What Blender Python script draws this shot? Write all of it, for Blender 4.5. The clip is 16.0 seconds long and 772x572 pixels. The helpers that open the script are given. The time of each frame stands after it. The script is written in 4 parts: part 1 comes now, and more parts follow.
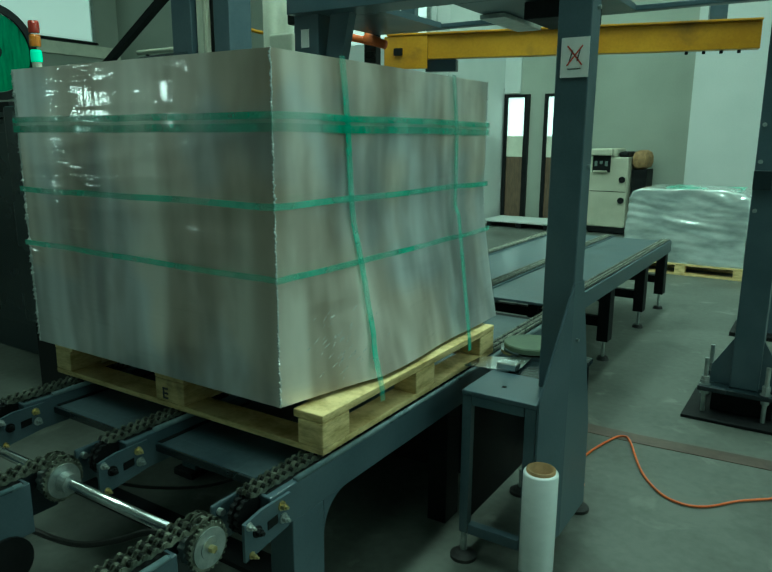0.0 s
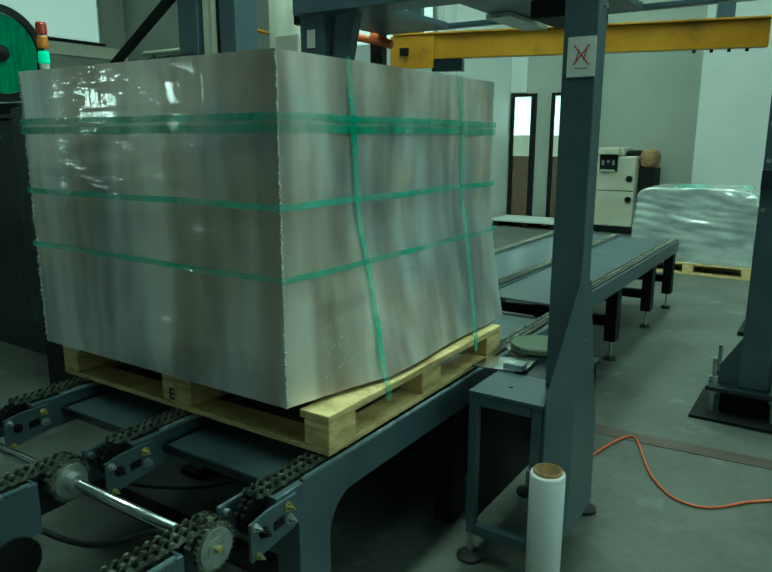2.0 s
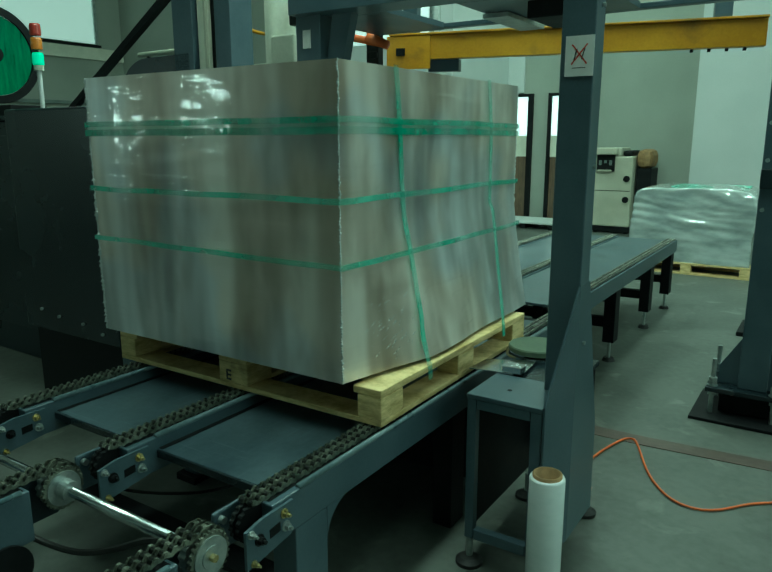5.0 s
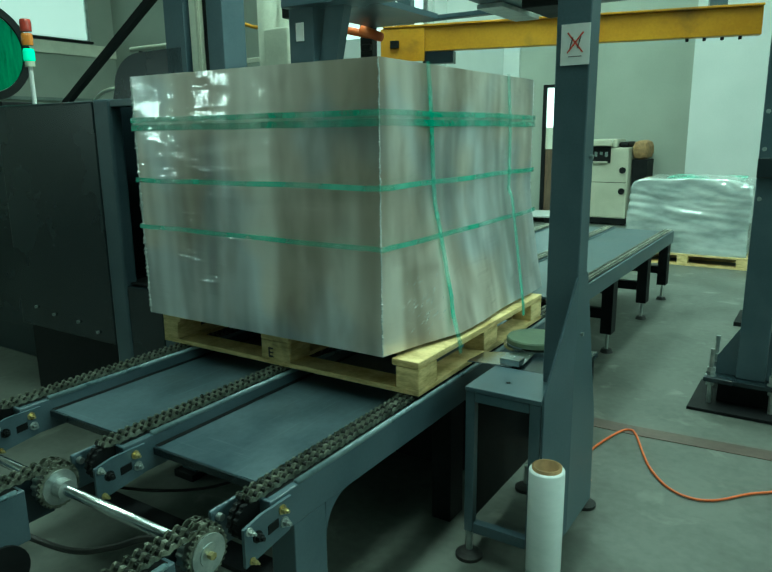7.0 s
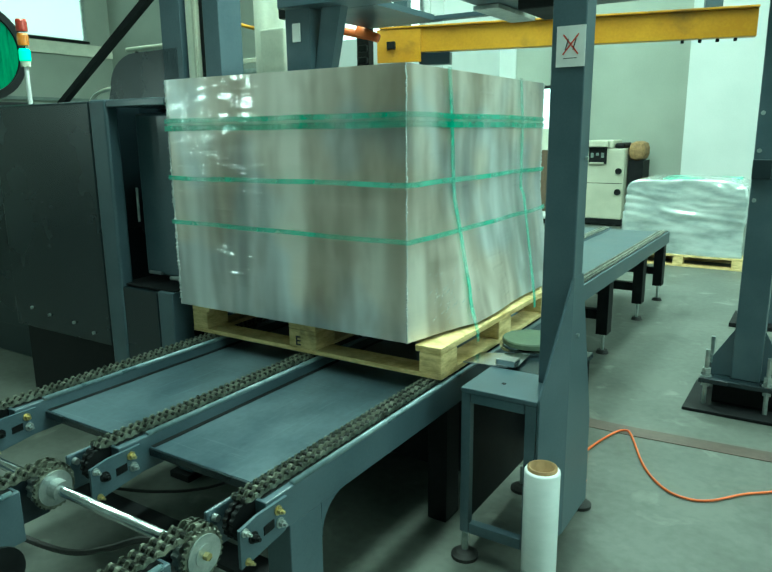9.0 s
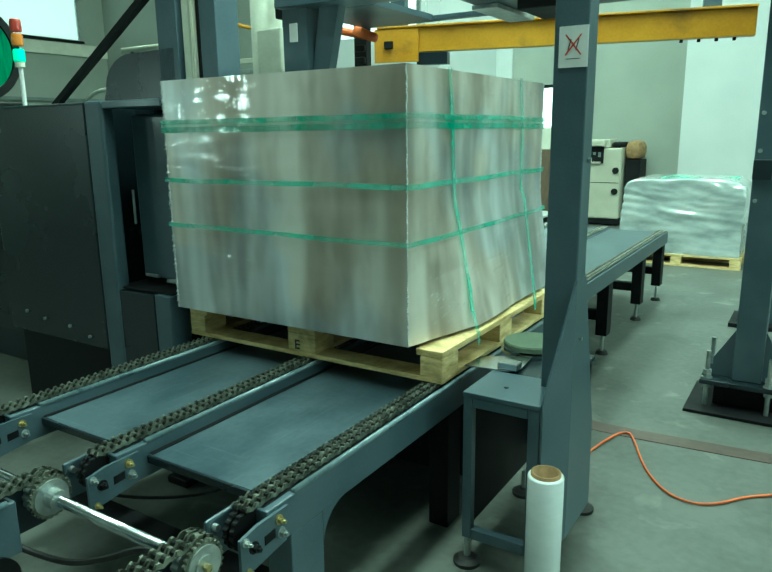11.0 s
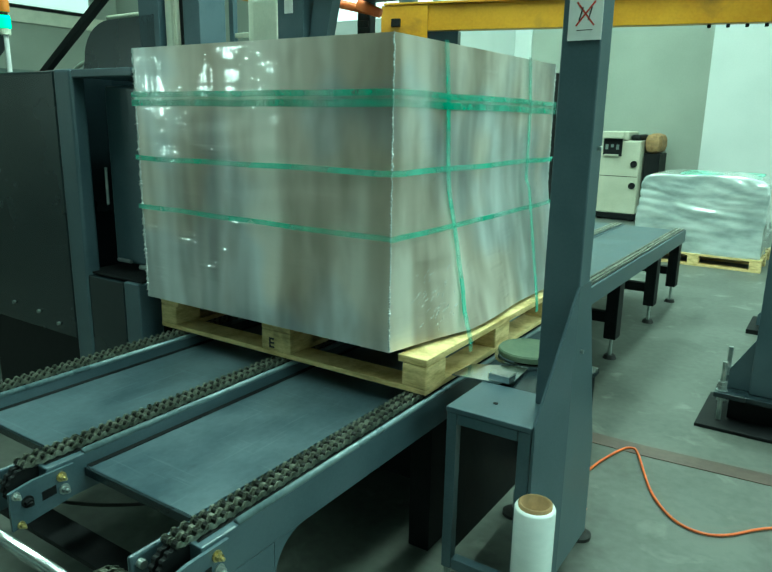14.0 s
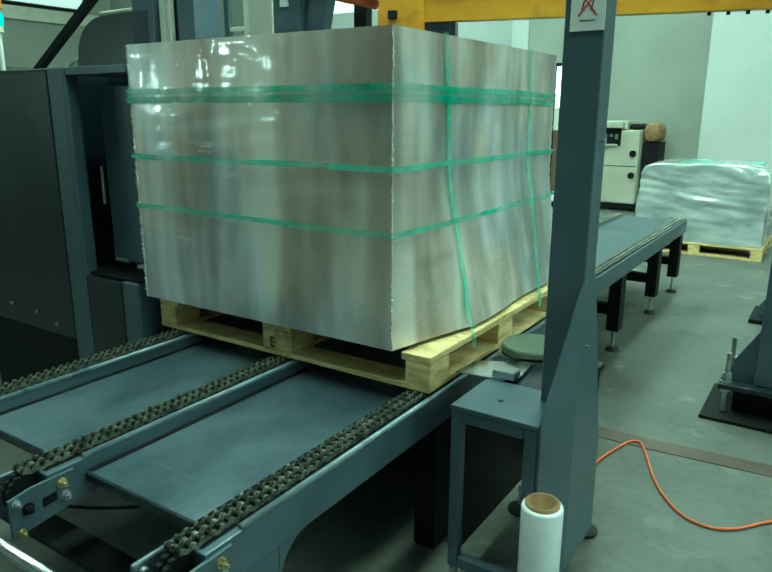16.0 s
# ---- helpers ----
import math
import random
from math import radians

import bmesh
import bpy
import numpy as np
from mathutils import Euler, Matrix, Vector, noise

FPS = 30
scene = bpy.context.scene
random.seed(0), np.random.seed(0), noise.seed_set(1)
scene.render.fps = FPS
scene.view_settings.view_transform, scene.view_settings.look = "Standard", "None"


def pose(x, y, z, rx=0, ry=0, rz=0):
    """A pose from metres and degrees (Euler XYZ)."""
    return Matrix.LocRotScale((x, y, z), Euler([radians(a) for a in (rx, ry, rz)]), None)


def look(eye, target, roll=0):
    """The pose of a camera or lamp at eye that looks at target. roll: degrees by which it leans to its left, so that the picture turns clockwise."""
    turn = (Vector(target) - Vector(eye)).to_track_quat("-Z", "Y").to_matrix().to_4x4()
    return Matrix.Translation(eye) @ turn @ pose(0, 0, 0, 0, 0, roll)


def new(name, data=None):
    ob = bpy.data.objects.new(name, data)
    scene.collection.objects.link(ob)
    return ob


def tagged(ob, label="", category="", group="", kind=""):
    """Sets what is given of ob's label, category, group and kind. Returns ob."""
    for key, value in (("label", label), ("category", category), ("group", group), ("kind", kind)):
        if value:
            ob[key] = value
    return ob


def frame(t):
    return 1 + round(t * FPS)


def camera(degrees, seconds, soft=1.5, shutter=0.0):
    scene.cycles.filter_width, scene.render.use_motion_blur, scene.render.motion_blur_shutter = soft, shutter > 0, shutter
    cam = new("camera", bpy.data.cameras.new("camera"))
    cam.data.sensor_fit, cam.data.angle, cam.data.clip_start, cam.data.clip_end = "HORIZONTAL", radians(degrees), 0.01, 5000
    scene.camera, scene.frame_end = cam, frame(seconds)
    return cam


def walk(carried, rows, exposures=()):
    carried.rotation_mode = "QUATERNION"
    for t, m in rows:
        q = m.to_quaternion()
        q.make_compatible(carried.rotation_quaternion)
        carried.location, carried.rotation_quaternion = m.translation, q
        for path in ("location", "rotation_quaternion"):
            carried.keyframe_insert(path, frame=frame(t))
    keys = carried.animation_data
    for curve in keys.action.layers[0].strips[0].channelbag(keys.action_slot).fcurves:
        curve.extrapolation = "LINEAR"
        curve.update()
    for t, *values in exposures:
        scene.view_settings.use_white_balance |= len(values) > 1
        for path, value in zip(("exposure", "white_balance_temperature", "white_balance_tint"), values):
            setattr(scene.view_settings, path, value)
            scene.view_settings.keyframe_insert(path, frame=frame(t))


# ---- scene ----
cam = camera(58.8, 16.0)

PATH = [
    (0, (1.062, -1.074, 1.383), (0.0, 0.567, 0.959), 0.3),
    (0.5, (1.062, -1.073, 1.384), (-0.002, 0.566, 0.958), 0.4),
    (1, (1.064, -1.077, 1.385), (-0.003, 0.561, 0.964), 0.4),
    (1.5, (1.06, -1.077, 1.385), (-0.011, 0.559, 0.962), 0.3),
    (2, (1.062, -1.071, 1.385), (-0.016, 0.559, 0.96), 0.1),
    (2.5, (1.061, -1.068, 1.384), (-0.016, 0.563, 0.96), 0.1),
    (3, (1.061, -1.068, 1.385), (-0.016, 0.563, 0.963), 0.2),
    (3.5, (1.06, -1.068, 1.384), (-0.017, 0.564, 0.964), 0.0),
    (4, (1.058, -1.063, 1.385), (-0.017, 0.57, 0.965), 0.1),
    (6.5, (1.041, -1.036, 1.381), (-0.024, 0.6, 0.947), -0.6),
    (7, (1.042, -1.035, 1.377), (-0.021, 0.601, 0.939), -0.7),
    (7.5, (1.045, -1.035, 1.378), (-0.016, 0.603, 0.939), -0.8),
    (8, (1.045, -1.035, 1.379), (-0.012, 0.605, 0.941), -0.7),
    (8.5, (1.044, -1.036, 1.379), (-0.011, 0.607, 0.942), -0.6),
    (9, (1.045, -1.036, 1.379), (-0.01, 0.606, 0.942), -0.6),
    (11.5, (0.998, -1.012, 1.387), (-0.042, 0.64, 0.949), -0.9),
    (12, (0.974, -0.99, 1.372), (-0.061, 0.666, 0.938), -1.1),
    (12.5, (0.963, -0.916, 1.369), (-0.085, 0.728, 0.924), -0.6),
    (13, (0.968, -0.851, 1.369), (-0.09, 0.782, 0.907), 0.3),
    (13.5, (0.985, -0.791, 1.373), (-0.079, 0.84, 0.915), 1.6),
    (14, (0.969, -0.764, 1.365), (-0.103, 0.856, 0.889), 1.0),
    (14.5, (0.946, -0.753, 1.365), (-0.122, 0.868, 0.883), 0.3),
    (15, (0.942, -0.748, 1.363), (-0.125, 0.872, 0.876), 0.2),
    (15.5, (0.943, -0.743, 1.367), (-0.123, 0.875, 0.869), 0.3),
    (16, (0.946, -0.743, 1.372), (-0.121, 0.874, 0.875), 0.2),
]
walk(cam, [(t, look(eye, target, roll)) for t, eye, target, roll in PATH], [(0, -1.3, 5500, -42), (4, -1.36, 5500, -42), (6.5, -0.98, 5500, -40), (7, -0.77, 5500, -40), (9, -0.08, 5500, -38), (11.5, -0.32, 5500, -38), (12.1, -0.37, 5500, -38), (12.8, -0.15, 5500, -38), (14.5, -0.34, 5500, -40), (16, -0.42, 5500, -40)])

# ---- light ----
world = bpy.data.worlds.new("world")
scene.world = world
world.use_nodes = True
_wn = world.node_tree.nodes
_sky = _wn.new("ShaderNodeTexSky")
_sky.sky_type, _sky.sun_disc = "NISHITA", False
_sky.sun_elevation, _sky.sun_rotation = radians(50), radians(120)
_wn["Background"].inputs["Strength"].default_value = 0.1
world.node_tree.links.new(_sky.outputs[0], _wn["Background"].inputs["Color"])


def area(name, m, sx, sy, power, colour):
    lamp = bpy.data.lights.new(name, "AREA")
    lamp.shape, lamp.size, lamp.size_y, lamp.energy, lamp.color = "RECTANGLE", sx, sy, power, colour
    ob = new(name, lamp)
    ob.matrix_world = m
    return ob


# ---- materials ----
def nodes_of(name):
    m = bpy.data.materials.new(name)
    m.use_nodes = True
    return m, m.node_tree.nodes, m.node_tree.links, m.node_tree.nodes["Principled BSDF"]


def mat(name, a, b, rough=0.5, metal=0.0, scale=6.0, bump=0.1, fine=60.0, coat=0.0, stretch=(1, 1, 1), lo=0.35, hi=0.65, rvar=0.12, spec=0.5):
    """A surface of two mixed colours with coarse and fine variation, and a little relief."""
    m, n, l, p = nodes_of(name)
    co = n.new("ShaderNodeTexCoord")
    mp = n.new("ShaderNodeMapping")
    mp.inputs["Scale"].default_value = stretch
    l.new(co.outputs["Object"], mp.inputs["Vector"])
    big, small = n.new("ShaderNodeTexNoise"), n.new("ShaderNodeTexNoise")
    big.inputs["Scale"].default_value, big.inputs["Detail"].default_value = scale, 6
    small.inputs["Scale"].default_value, small.inputs["Detail"].default_value = fine, 4
    for t in (big, small):
        l.new(mp.outputs[0], t.inputs["Vector"])
    add = n.new("ShaderNodeMath")
    add.operation, add.use_clamp = "MULTIPLY_ADD", True
    l.new(small.outputs["Fac"], add.inputs[0])
    add.inputs[1].default_value = 0.35
    sub = n.new("ShaderNodeMath")
    sub.operation = "SUBTRACT"
    l.new(big.outputs["Fac"], sub.inputs[0])
    sub.inputs[1].default_value = 0.175
    l.new(sub.outputs[0], add.inputs[2])
    ramp = n.new("ShaderNodeValToRGB")
    ramp.color_ramp.elements[0].position, ramp.color_ramp.elements[1].position = lo, hi
    ramp.color_ramp.elements[0].color, ramp.color_ramp.elements[1].color = (*a, 1), (*b, 1)
    l.new(add.outputs[0], ramp.inputs["Fac"])
    l.new(ramp.outputs["Color"], p.inputs["Base Color"])
    mr = n.new("ShaderNodeMapRange")
    mr.inputs["To Min"].default_value, mr.inputs["To Max"].default_value = max(0.02, rough - rvar), min(1, rough + rvar)
    l.new(big.outputs["Fac"], mr.inputs["Value"])
    l.new(mr.outputs[0], p.inputs["Roughness"])
    p.inputs["Metallic"].default_value, p.inputs["Coat Weight"].default_value = metal, coat
    p.inputs["Coat Roughness"].default_value, p.inputs["Specular IOR Level"].default_value = 0.12, spec
    if bump:
        bp = n.new("ShaderNodeBump")
        bp.inputs["Strength"].default_value, bp.inputs["Distance"].default_value = bump, 0.004
        l.new(add.outputs[0], bp.inputs["Height"])
        l.new(bp.outputs[0], p.inputs["Normal"])
    return m


def glow(name, colour, strength):
    m, n, l, p = nodes_of(name)
    p.inputs["Base Color"].default_value = (*colour, 1)
    p.inputs["Emission Color"].default_value, p.inputs["Emission Strength"].default_value = (*colour, 1), strength
    return m


PAINT = mat("blue_grey_paint", (0.055, 0.085, 0.105), (0.08, 0.114, 0.138), 0.4, 0.0, 5, 0.06, 150, 0.15)
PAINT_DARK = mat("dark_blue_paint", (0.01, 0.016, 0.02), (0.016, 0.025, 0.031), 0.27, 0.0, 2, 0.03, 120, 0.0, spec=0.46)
def stains(m, colour, scale, lo, hi, amount):
    """Irregular worn or oily patches."""
    n, l = m.node_tree.nodes, m.node_tree.links
    p = n["Principled BSDF"]
    base = p.inputs["Base Color"].links[0].from_socket
    co, t, r, mix = (n.new("ShaderNode" + k) for k in ("TexCoord", "TexNoise", "MapRange", "Mix"))
    t.inputs["Scale"].default_value, t.inputs["Detail"].default_value, t.inputs["Distortion"].default_value = scale, 8, 0.6
    l.new(co.outputs["Object"], t.inputs["Vector"])
    r.inputs["From Min"].default_value, r.inputs["From Max"].default_value, r.inputs["To Max"].default_value = lo, hi, amount
    l.new(t.outputs["Fac"], r.inputs["Value"])
    mix.data_type = "RGBA"
    l.new(r.outputs[0], mix.inputs["Factor"])
    l.new(base, mix.inputs["A"])
    mix.inputs["B"].default_value = (*colour, 1)
    l.new(mix.outputs["Result"], p.inputs["Base Color"])


LIP = mat("polished_paint_edge", (0.11, 0.16, 0.18), (0.2, 0.26, 0.28), 0.3, 0.2, 12, 0.05, 80, 0.1)
DECK = mat("scuffed_deck_sheet", (0.038, 0.06, 0.075), (0.1, 0.136, 0.157), 0.34, 0.0, 5, 0.05, 46, 0.1, (1.4, 1, 1), 0.3, 0.7)
def scuffs(m, colour, amount):
    """Thin pale scratches over a painted sheet."""
    n, l = m.node_tree.nodes, m.node_tree.links
    p = n["Principled BSDF"]
    base = p.inputs["Base Color"].links[0].from_socket
    co = n.new("ShaderNodeTexCoord")
    total = None
    for stretch, turn in (((60, 2.2, 1), 0.5), ((2.5, 70, 1), 0.35)):
        mp, t, r = n.new("ShaderNodeMapping"), n.new("ShaderNodeTexNoise"), n.new("ShaderNodeMapRange")
        mp.inputs["Scale"].default_value, mp.inputs["Rotation"].default_value = stretch, (0, 0, turn)
        t.inputs["Scale"].default_value, t.inputs["Detail"].default_value = 1.6, 2
        l.new(co.outputs["Object"], mp.inputs["Vector"])
        l.new(mp.outputs[0], t.inputs["Vector"])
        r.inputs["From Min"].default_value, r.inputs["From Max"].default_value = 0.62, 0.78
        r.inputs["To Max"].default_value = amount
        l.new(t.outputs["Fac"], r.inputs["Value"])
        if total:
            add = n.new("ShaderNodeMath")
            l.new(total, add.inputs[0])
            l.new(r.outputs[0], add.inputs[1])
            total = add.outputs[0]
        else:
            total = r.outputs[0]
    mix = n.new("ShaderNodeMix")
    mix.data_type = "RGBA"
    l.new(total, mix.inputs["Factor"])
    l.new(base, mix.inputs["A"])
    mix.inputs["B"].default_value = (*colour, 1)
    l.new(mix.outputs["Result"], p.inputs["Base Color"])


scuffs(DECK, (0.26, 0.32, 0.34), 0.22)
# Black steel parts, and also sheets that stand in for deep shade.
BLACK = mat("black_steel_and_shade", (0.003, 0.004, 0.0045), (0.009, 0.01, 0.011), 0.6, 0.0, 9, 0.1, spec=0.22)
CHAIN = mat("oiled_chain_steel", (0.1, 0.108, 0.085), (0.34, 0.355, 0.29), 0.32, 0.75, 40, 0.1, 200)
ROLLER = mat("dark_chain_rollers", (0.006, 0.007, 0.006), (0.022, 0.025, 0.02), 0.4, 0.5, 40, 0.1, 200)
STEEL = mat("bright_steel", (0.5, 0.52, 0.53), (0.66, 0.68, 0.69), 0.2, 1.0, 14, 0.03, 160)
ZINC = mat("zinc_plate", (0.36, 0.4, 0.4), (0.55, 0.58, 0.56), 0.35, 0.8, 22, 0.05, 160)
BRASSY = mat("yellow_zinc", (0.5, 0.42, 0.18), (0.68, 0.6, 0.32), 0.3, 0.9, 30, 0.05)
CONCRETE = mat("sealed_concrete", (0.05, 0.056, 0.046), (0.128, 0.139, 0.121), 0.46, 0.0, 2.0, 0.12, 26, 0.0, (1, 1, 1), 0.24, 0.62, 0.16)
stains(CONCRETE, (0.03, 0.034, 0.028), 3.1, 0.56, 0.7, 0.42)
stains(CONCRETE, (0.26, 0.28, 0.24), 5.3, 0.6, 0.72, 0.5)
WALL = mat("cream_green_wall", (0.3, 0.33, 0.28), (0.36, 0.39, 0.335), 0.7, 0.0, 1.0, 0.04, 60)
WHITE = mat("white_wall_paint", (0.54, 0.58, 0.56), (0.61, 0.64, 0.62), 0.6, 0.0, 1.2, 0.03, 60)
CEIL = mat("white_ceiling", (0.7, 0.72, 0.7), (0.8, 0.82, 0.8), 0.7, 0.0, 1, 0.0)
WOOD = mat("pale_pine", (0.42, 0.3, 0.1), (0.8, 0.64, 0.31), 0.62, 0.0, 11, 0.35, 70, 0.0, (1, 1, 5), 0.28, 0.62)
stains(WOOD, (0.16, 0.1, 0.04), 7.0, 0.6, 0.74, 0.55)
YELLOW = mat("ochre_yellow_paint", (0.46, 0.22, 0.008), (0.6, 0.315, 0.016), 0.42, 0.0, 3, 0.05, 60, 0.2)
stains(YELLOW, (0.12, 0.07, 0.02), 4.0, 0.58, 0.75, 0.6)
ORANGE = mat("orange_plastic", (0.55, 0.1, 0.02), (0.68, 0.16, 0.035), 0.4, 0.0, 8, 0.05)
BEIGE = mat("beige_enamel", (0.45, 0.45, 0.35), (0.54, 0.54, 0.43), 0.45, 0.0, 3, 0.03, 60, 0.1)
CREAM = mat("cream_plastic", (0.62, 0.64, 0.52), (0.74, 0.75, 0.62), 0.5, 0.0, 5, 0.05)
RUBBER = mat("black_rubber", (0.01, 0.01, 0.01), (0.022, 0.022, 0.02), 0.6, 0.0, 20, 0.1)
STRAP = mat("green_strap", (0.08, 0.62, 0.38), (0.3, 0.8, 0.62), 0.32, 0.0, 3.5, 0.1, 90, 0.3)
def milky(m, lo, hi):
    """Clear film lies over the strap: parts of it show only faintly."""
    n, l = m.node_tree.nodes, m.node_tree.links
    p = n["Principled BSDF"]
    co, t, r = n.new("ShaderNodeTexCoord"), n.new("ShaderNodeTexNoise"), n.new("ShaderNodeMapRange")
    t.inputs["Scale"].default_value, t.inputs["Detail"].default_value = 5, 3
    l.new(co.outputs["Object"], t.inputs["Vector"])
    l.new(t.outputs["Fac"], r.inputs["Value"])
    r.inputs["From Min"].default_value, r.inputs["From Max"].default_value = 0.32, 0.68
    r.inputs["To Min"].default_value, r.inputs["To Max"].default_value = lo, hi
    l.new(r.outputs[0], p.inputs["Alpha"])
    return m


milky(STRAP, 0.14, 0.58)
# Green haze that the film spreads around the top straps, painted as colour.
HAZE = milky(mat("green_strap_haze", (0.1, 0.5, 0.32), (0.3, 0.66, 0.52), 0.35, 0.0, 3.5, 0.1, 90, 0.3), 0.04, 0.3)
STRAP_COIL = mat("green_strap_coil", (0.003, 0.09, 0.035), (0.01, 0.22, 0.09), 0.3, 0.0, 4, 0.3, 40, 0.3, (1, 8, 1))
ROLLFILM = mat("white_film_roll", (0.78, 0.82, 0.82), (0.86, 0.89, 0.89), 0.3, 0.0, 5, 0.04, 30, 0.4, (1, 1, 3))
CARD = mat("brown_card_core", (0.22, 0.14, 0.06), (0.34, 0.22, 0.1), 0.8, 0.0, 20, 0.1)
BLUE = mat("blue_plastic", (0.02, 0.1, 0.22), (0.03, 0.15, 0.3), 0.4, 0, 6, 0.03)
PAPER = mat("white_paper", (0.7, 0.71, 0.69), (0.78, 0.79, 0.77), 0.6, 0.0, 10, 0.0)
RED = mat("red_print", (0.5, 0.05, 0.03), (0.6, 0.08, 0.05), 0.5, 0.0, 10, 0.0)
INK = mat("dark_print", (0.03, 0.03, 0.03), (0.06, 0.06, 0.06), 0.6, 0.0, 10, 0.0)
STRIPE = mat("worn_brown_floor_paint", (0.065, 0.044, 0.036), (0.115, 0.085, 0.07), 0.5, 0.0, 4, 0.1, 30)
DOORWOOD = mat("dark_brown_door", (0.1, 0.07, 0.045), (0.16, 0.11, 0.07), 0.5, 0.0, 6, 0.1, 50, 0.0, (6, 1, 1))
DISC = mat("olive_rubber_disc", (0.07, 0.1, 0.062), (0.11, 0.145, 0.09), 0.55, 0.0, 10, 0.1)
FARFILM = mat("clear_film_far", (0.36, 0.42, 0.41), (0.62, 0.68, 0.66), 0.16, 0.25, 3, 0.9, 9, 1.0, (1, 1, 2.4))
# Bunched film whose bright glints are partly put into its whitish base colour.
EDGEFILM = mat("bunched_film_glint", (0.66, 0.7, 0.69), (0.86, 0.88, 0.87), 0.14, 0.1, 12, 0.4, 80, 1.0)
TINT = mat("grey_machine_guard", (0.14, 0.17, 0.16), (0.2, 0.24, 0.22), 0.3, 0.0, 4, 0.03, 60, 0.3)


def wrap_film():
    """Stacked cartons seen through several layers of stretch film: upright sheen bands put into the colour, fine
    creases, wet-looking gloss.
    """
    m, n, l, p = nodes_of("stretch_wrapped_cartons")
    co = n.new("ShaderNodeTexCoord")

    def noise_at(sx, sy, sz, scale, detail=4):
        mp, t = n.new("ShaderNodeMapping"), n.new("ShaderNodeTexNoise")
        mp.inputs["Scale"].default_value = (sx, sy, sz)
        t.inputs["Scale"].default_value, t.inputs["Detail"].default_value = scale, detail
        l.new(co.outputs["Object"], mp.inputs["Vector"])
        l.new(mp.outputs[0], t.inputs["Vector"])
        return t.outputs["Fac"]

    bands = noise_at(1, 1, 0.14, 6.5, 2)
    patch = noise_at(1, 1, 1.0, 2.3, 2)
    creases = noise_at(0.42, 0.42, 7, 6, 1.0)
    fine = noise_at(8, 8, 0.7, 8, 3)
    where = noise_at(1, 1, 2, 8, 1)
    # Blurred hall reflections on the film, painted into the base colour as upright bands.
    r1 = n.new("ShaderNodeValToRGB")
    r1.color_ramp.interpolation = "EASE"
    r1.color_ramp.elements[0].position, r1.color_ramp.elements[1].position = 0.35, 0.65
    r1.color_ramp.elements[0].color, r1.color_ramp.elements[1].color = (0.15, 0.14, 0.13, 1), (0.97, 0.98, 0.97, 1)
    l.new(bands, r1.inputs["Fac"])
    r2 = n.new("ShaderNodeValToRGB")
    r2.color_ramp.interpolation = "EASE"
    r2.color_ramp.elements[0].position, r2.color_ramp.elements[1].position = 0.52, 0.68
    r2.color_ramp.elements[0].color, r2.color_ramp.elements[1].color = (0.66, 0.71, 0.74, 1), (0.86, 0.74, 0.58, 1)
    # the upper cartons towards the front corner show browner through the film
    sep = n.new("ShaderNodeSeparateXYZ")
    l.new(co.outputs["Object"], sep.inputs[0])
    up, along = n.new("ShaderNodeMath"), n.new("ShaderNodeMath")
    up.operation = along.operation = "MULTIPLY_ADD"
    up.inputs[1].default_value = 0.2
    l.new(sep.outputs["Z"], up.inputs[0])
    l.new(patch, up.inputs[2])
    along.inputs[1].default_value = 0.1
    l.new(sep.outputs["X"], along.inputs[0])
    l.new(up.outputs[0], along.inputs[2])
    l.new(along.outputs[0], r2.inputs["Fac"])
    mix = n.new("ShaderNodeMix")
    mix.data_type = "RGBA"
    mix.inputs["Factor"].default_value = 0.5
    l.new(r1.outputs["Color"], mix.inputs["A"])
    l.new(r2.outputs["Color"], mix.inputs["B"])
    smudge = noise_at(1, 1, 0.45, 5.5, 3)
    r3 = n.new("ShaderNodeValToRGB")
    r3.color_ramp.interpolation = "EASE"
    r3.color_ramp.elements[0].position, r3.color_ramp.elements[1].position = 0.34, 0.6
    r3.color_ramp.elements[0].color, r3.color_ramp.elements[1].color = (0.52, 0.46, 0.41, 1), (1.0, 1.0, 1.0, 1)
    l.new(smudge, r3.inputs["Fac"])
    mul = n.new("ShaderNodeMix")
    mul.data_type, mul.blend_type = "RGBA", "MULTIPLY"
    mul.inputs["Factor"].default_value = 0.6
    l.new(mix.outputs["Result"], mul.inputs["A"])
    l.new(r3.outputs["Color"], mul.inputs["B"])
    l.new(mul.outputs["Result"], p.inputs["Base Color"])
    haze = n.new("ShaderNodeMapRange")
    haze.inputs["To Min"].default_value, haze.inputs["To Max"].default_value = 0.3, 0.44
    l.new(smudge, haze.inputs["Value"])
    l.new(haze.outputs[0], p.inputs["Roughness"])
    p.inputs["Metallic"].default_value = 0.36
    p.inputs["Coat Weight"].default_value, p.inputs["Coat Roughness"].default_value = 1.0, 0.035
    p.inputs["Coat IOR"].default_value = 1.6
    mask = n.new("ShaderNodeMapRange")
    mask.inputs["From Min"].default_value, mask.inputs["From Max"].default_value = 0.5, 0.66
    mask.interpolation_type = "SMOOTHSTEP"
    mask.inputs["To Min"].default_value = 0.06
    l.new(where, mask.inputs["Value"])
    cr = n.new("ShaderNodeMath")
    cr.operation = "MULTIPLY"
    mid = n.new("ShaderNodeMath")
    mid.operation = "SUBTRACT"
    mid.inputs[1].default_value = 0.5
    l.new(creases, mid.inputs[0])
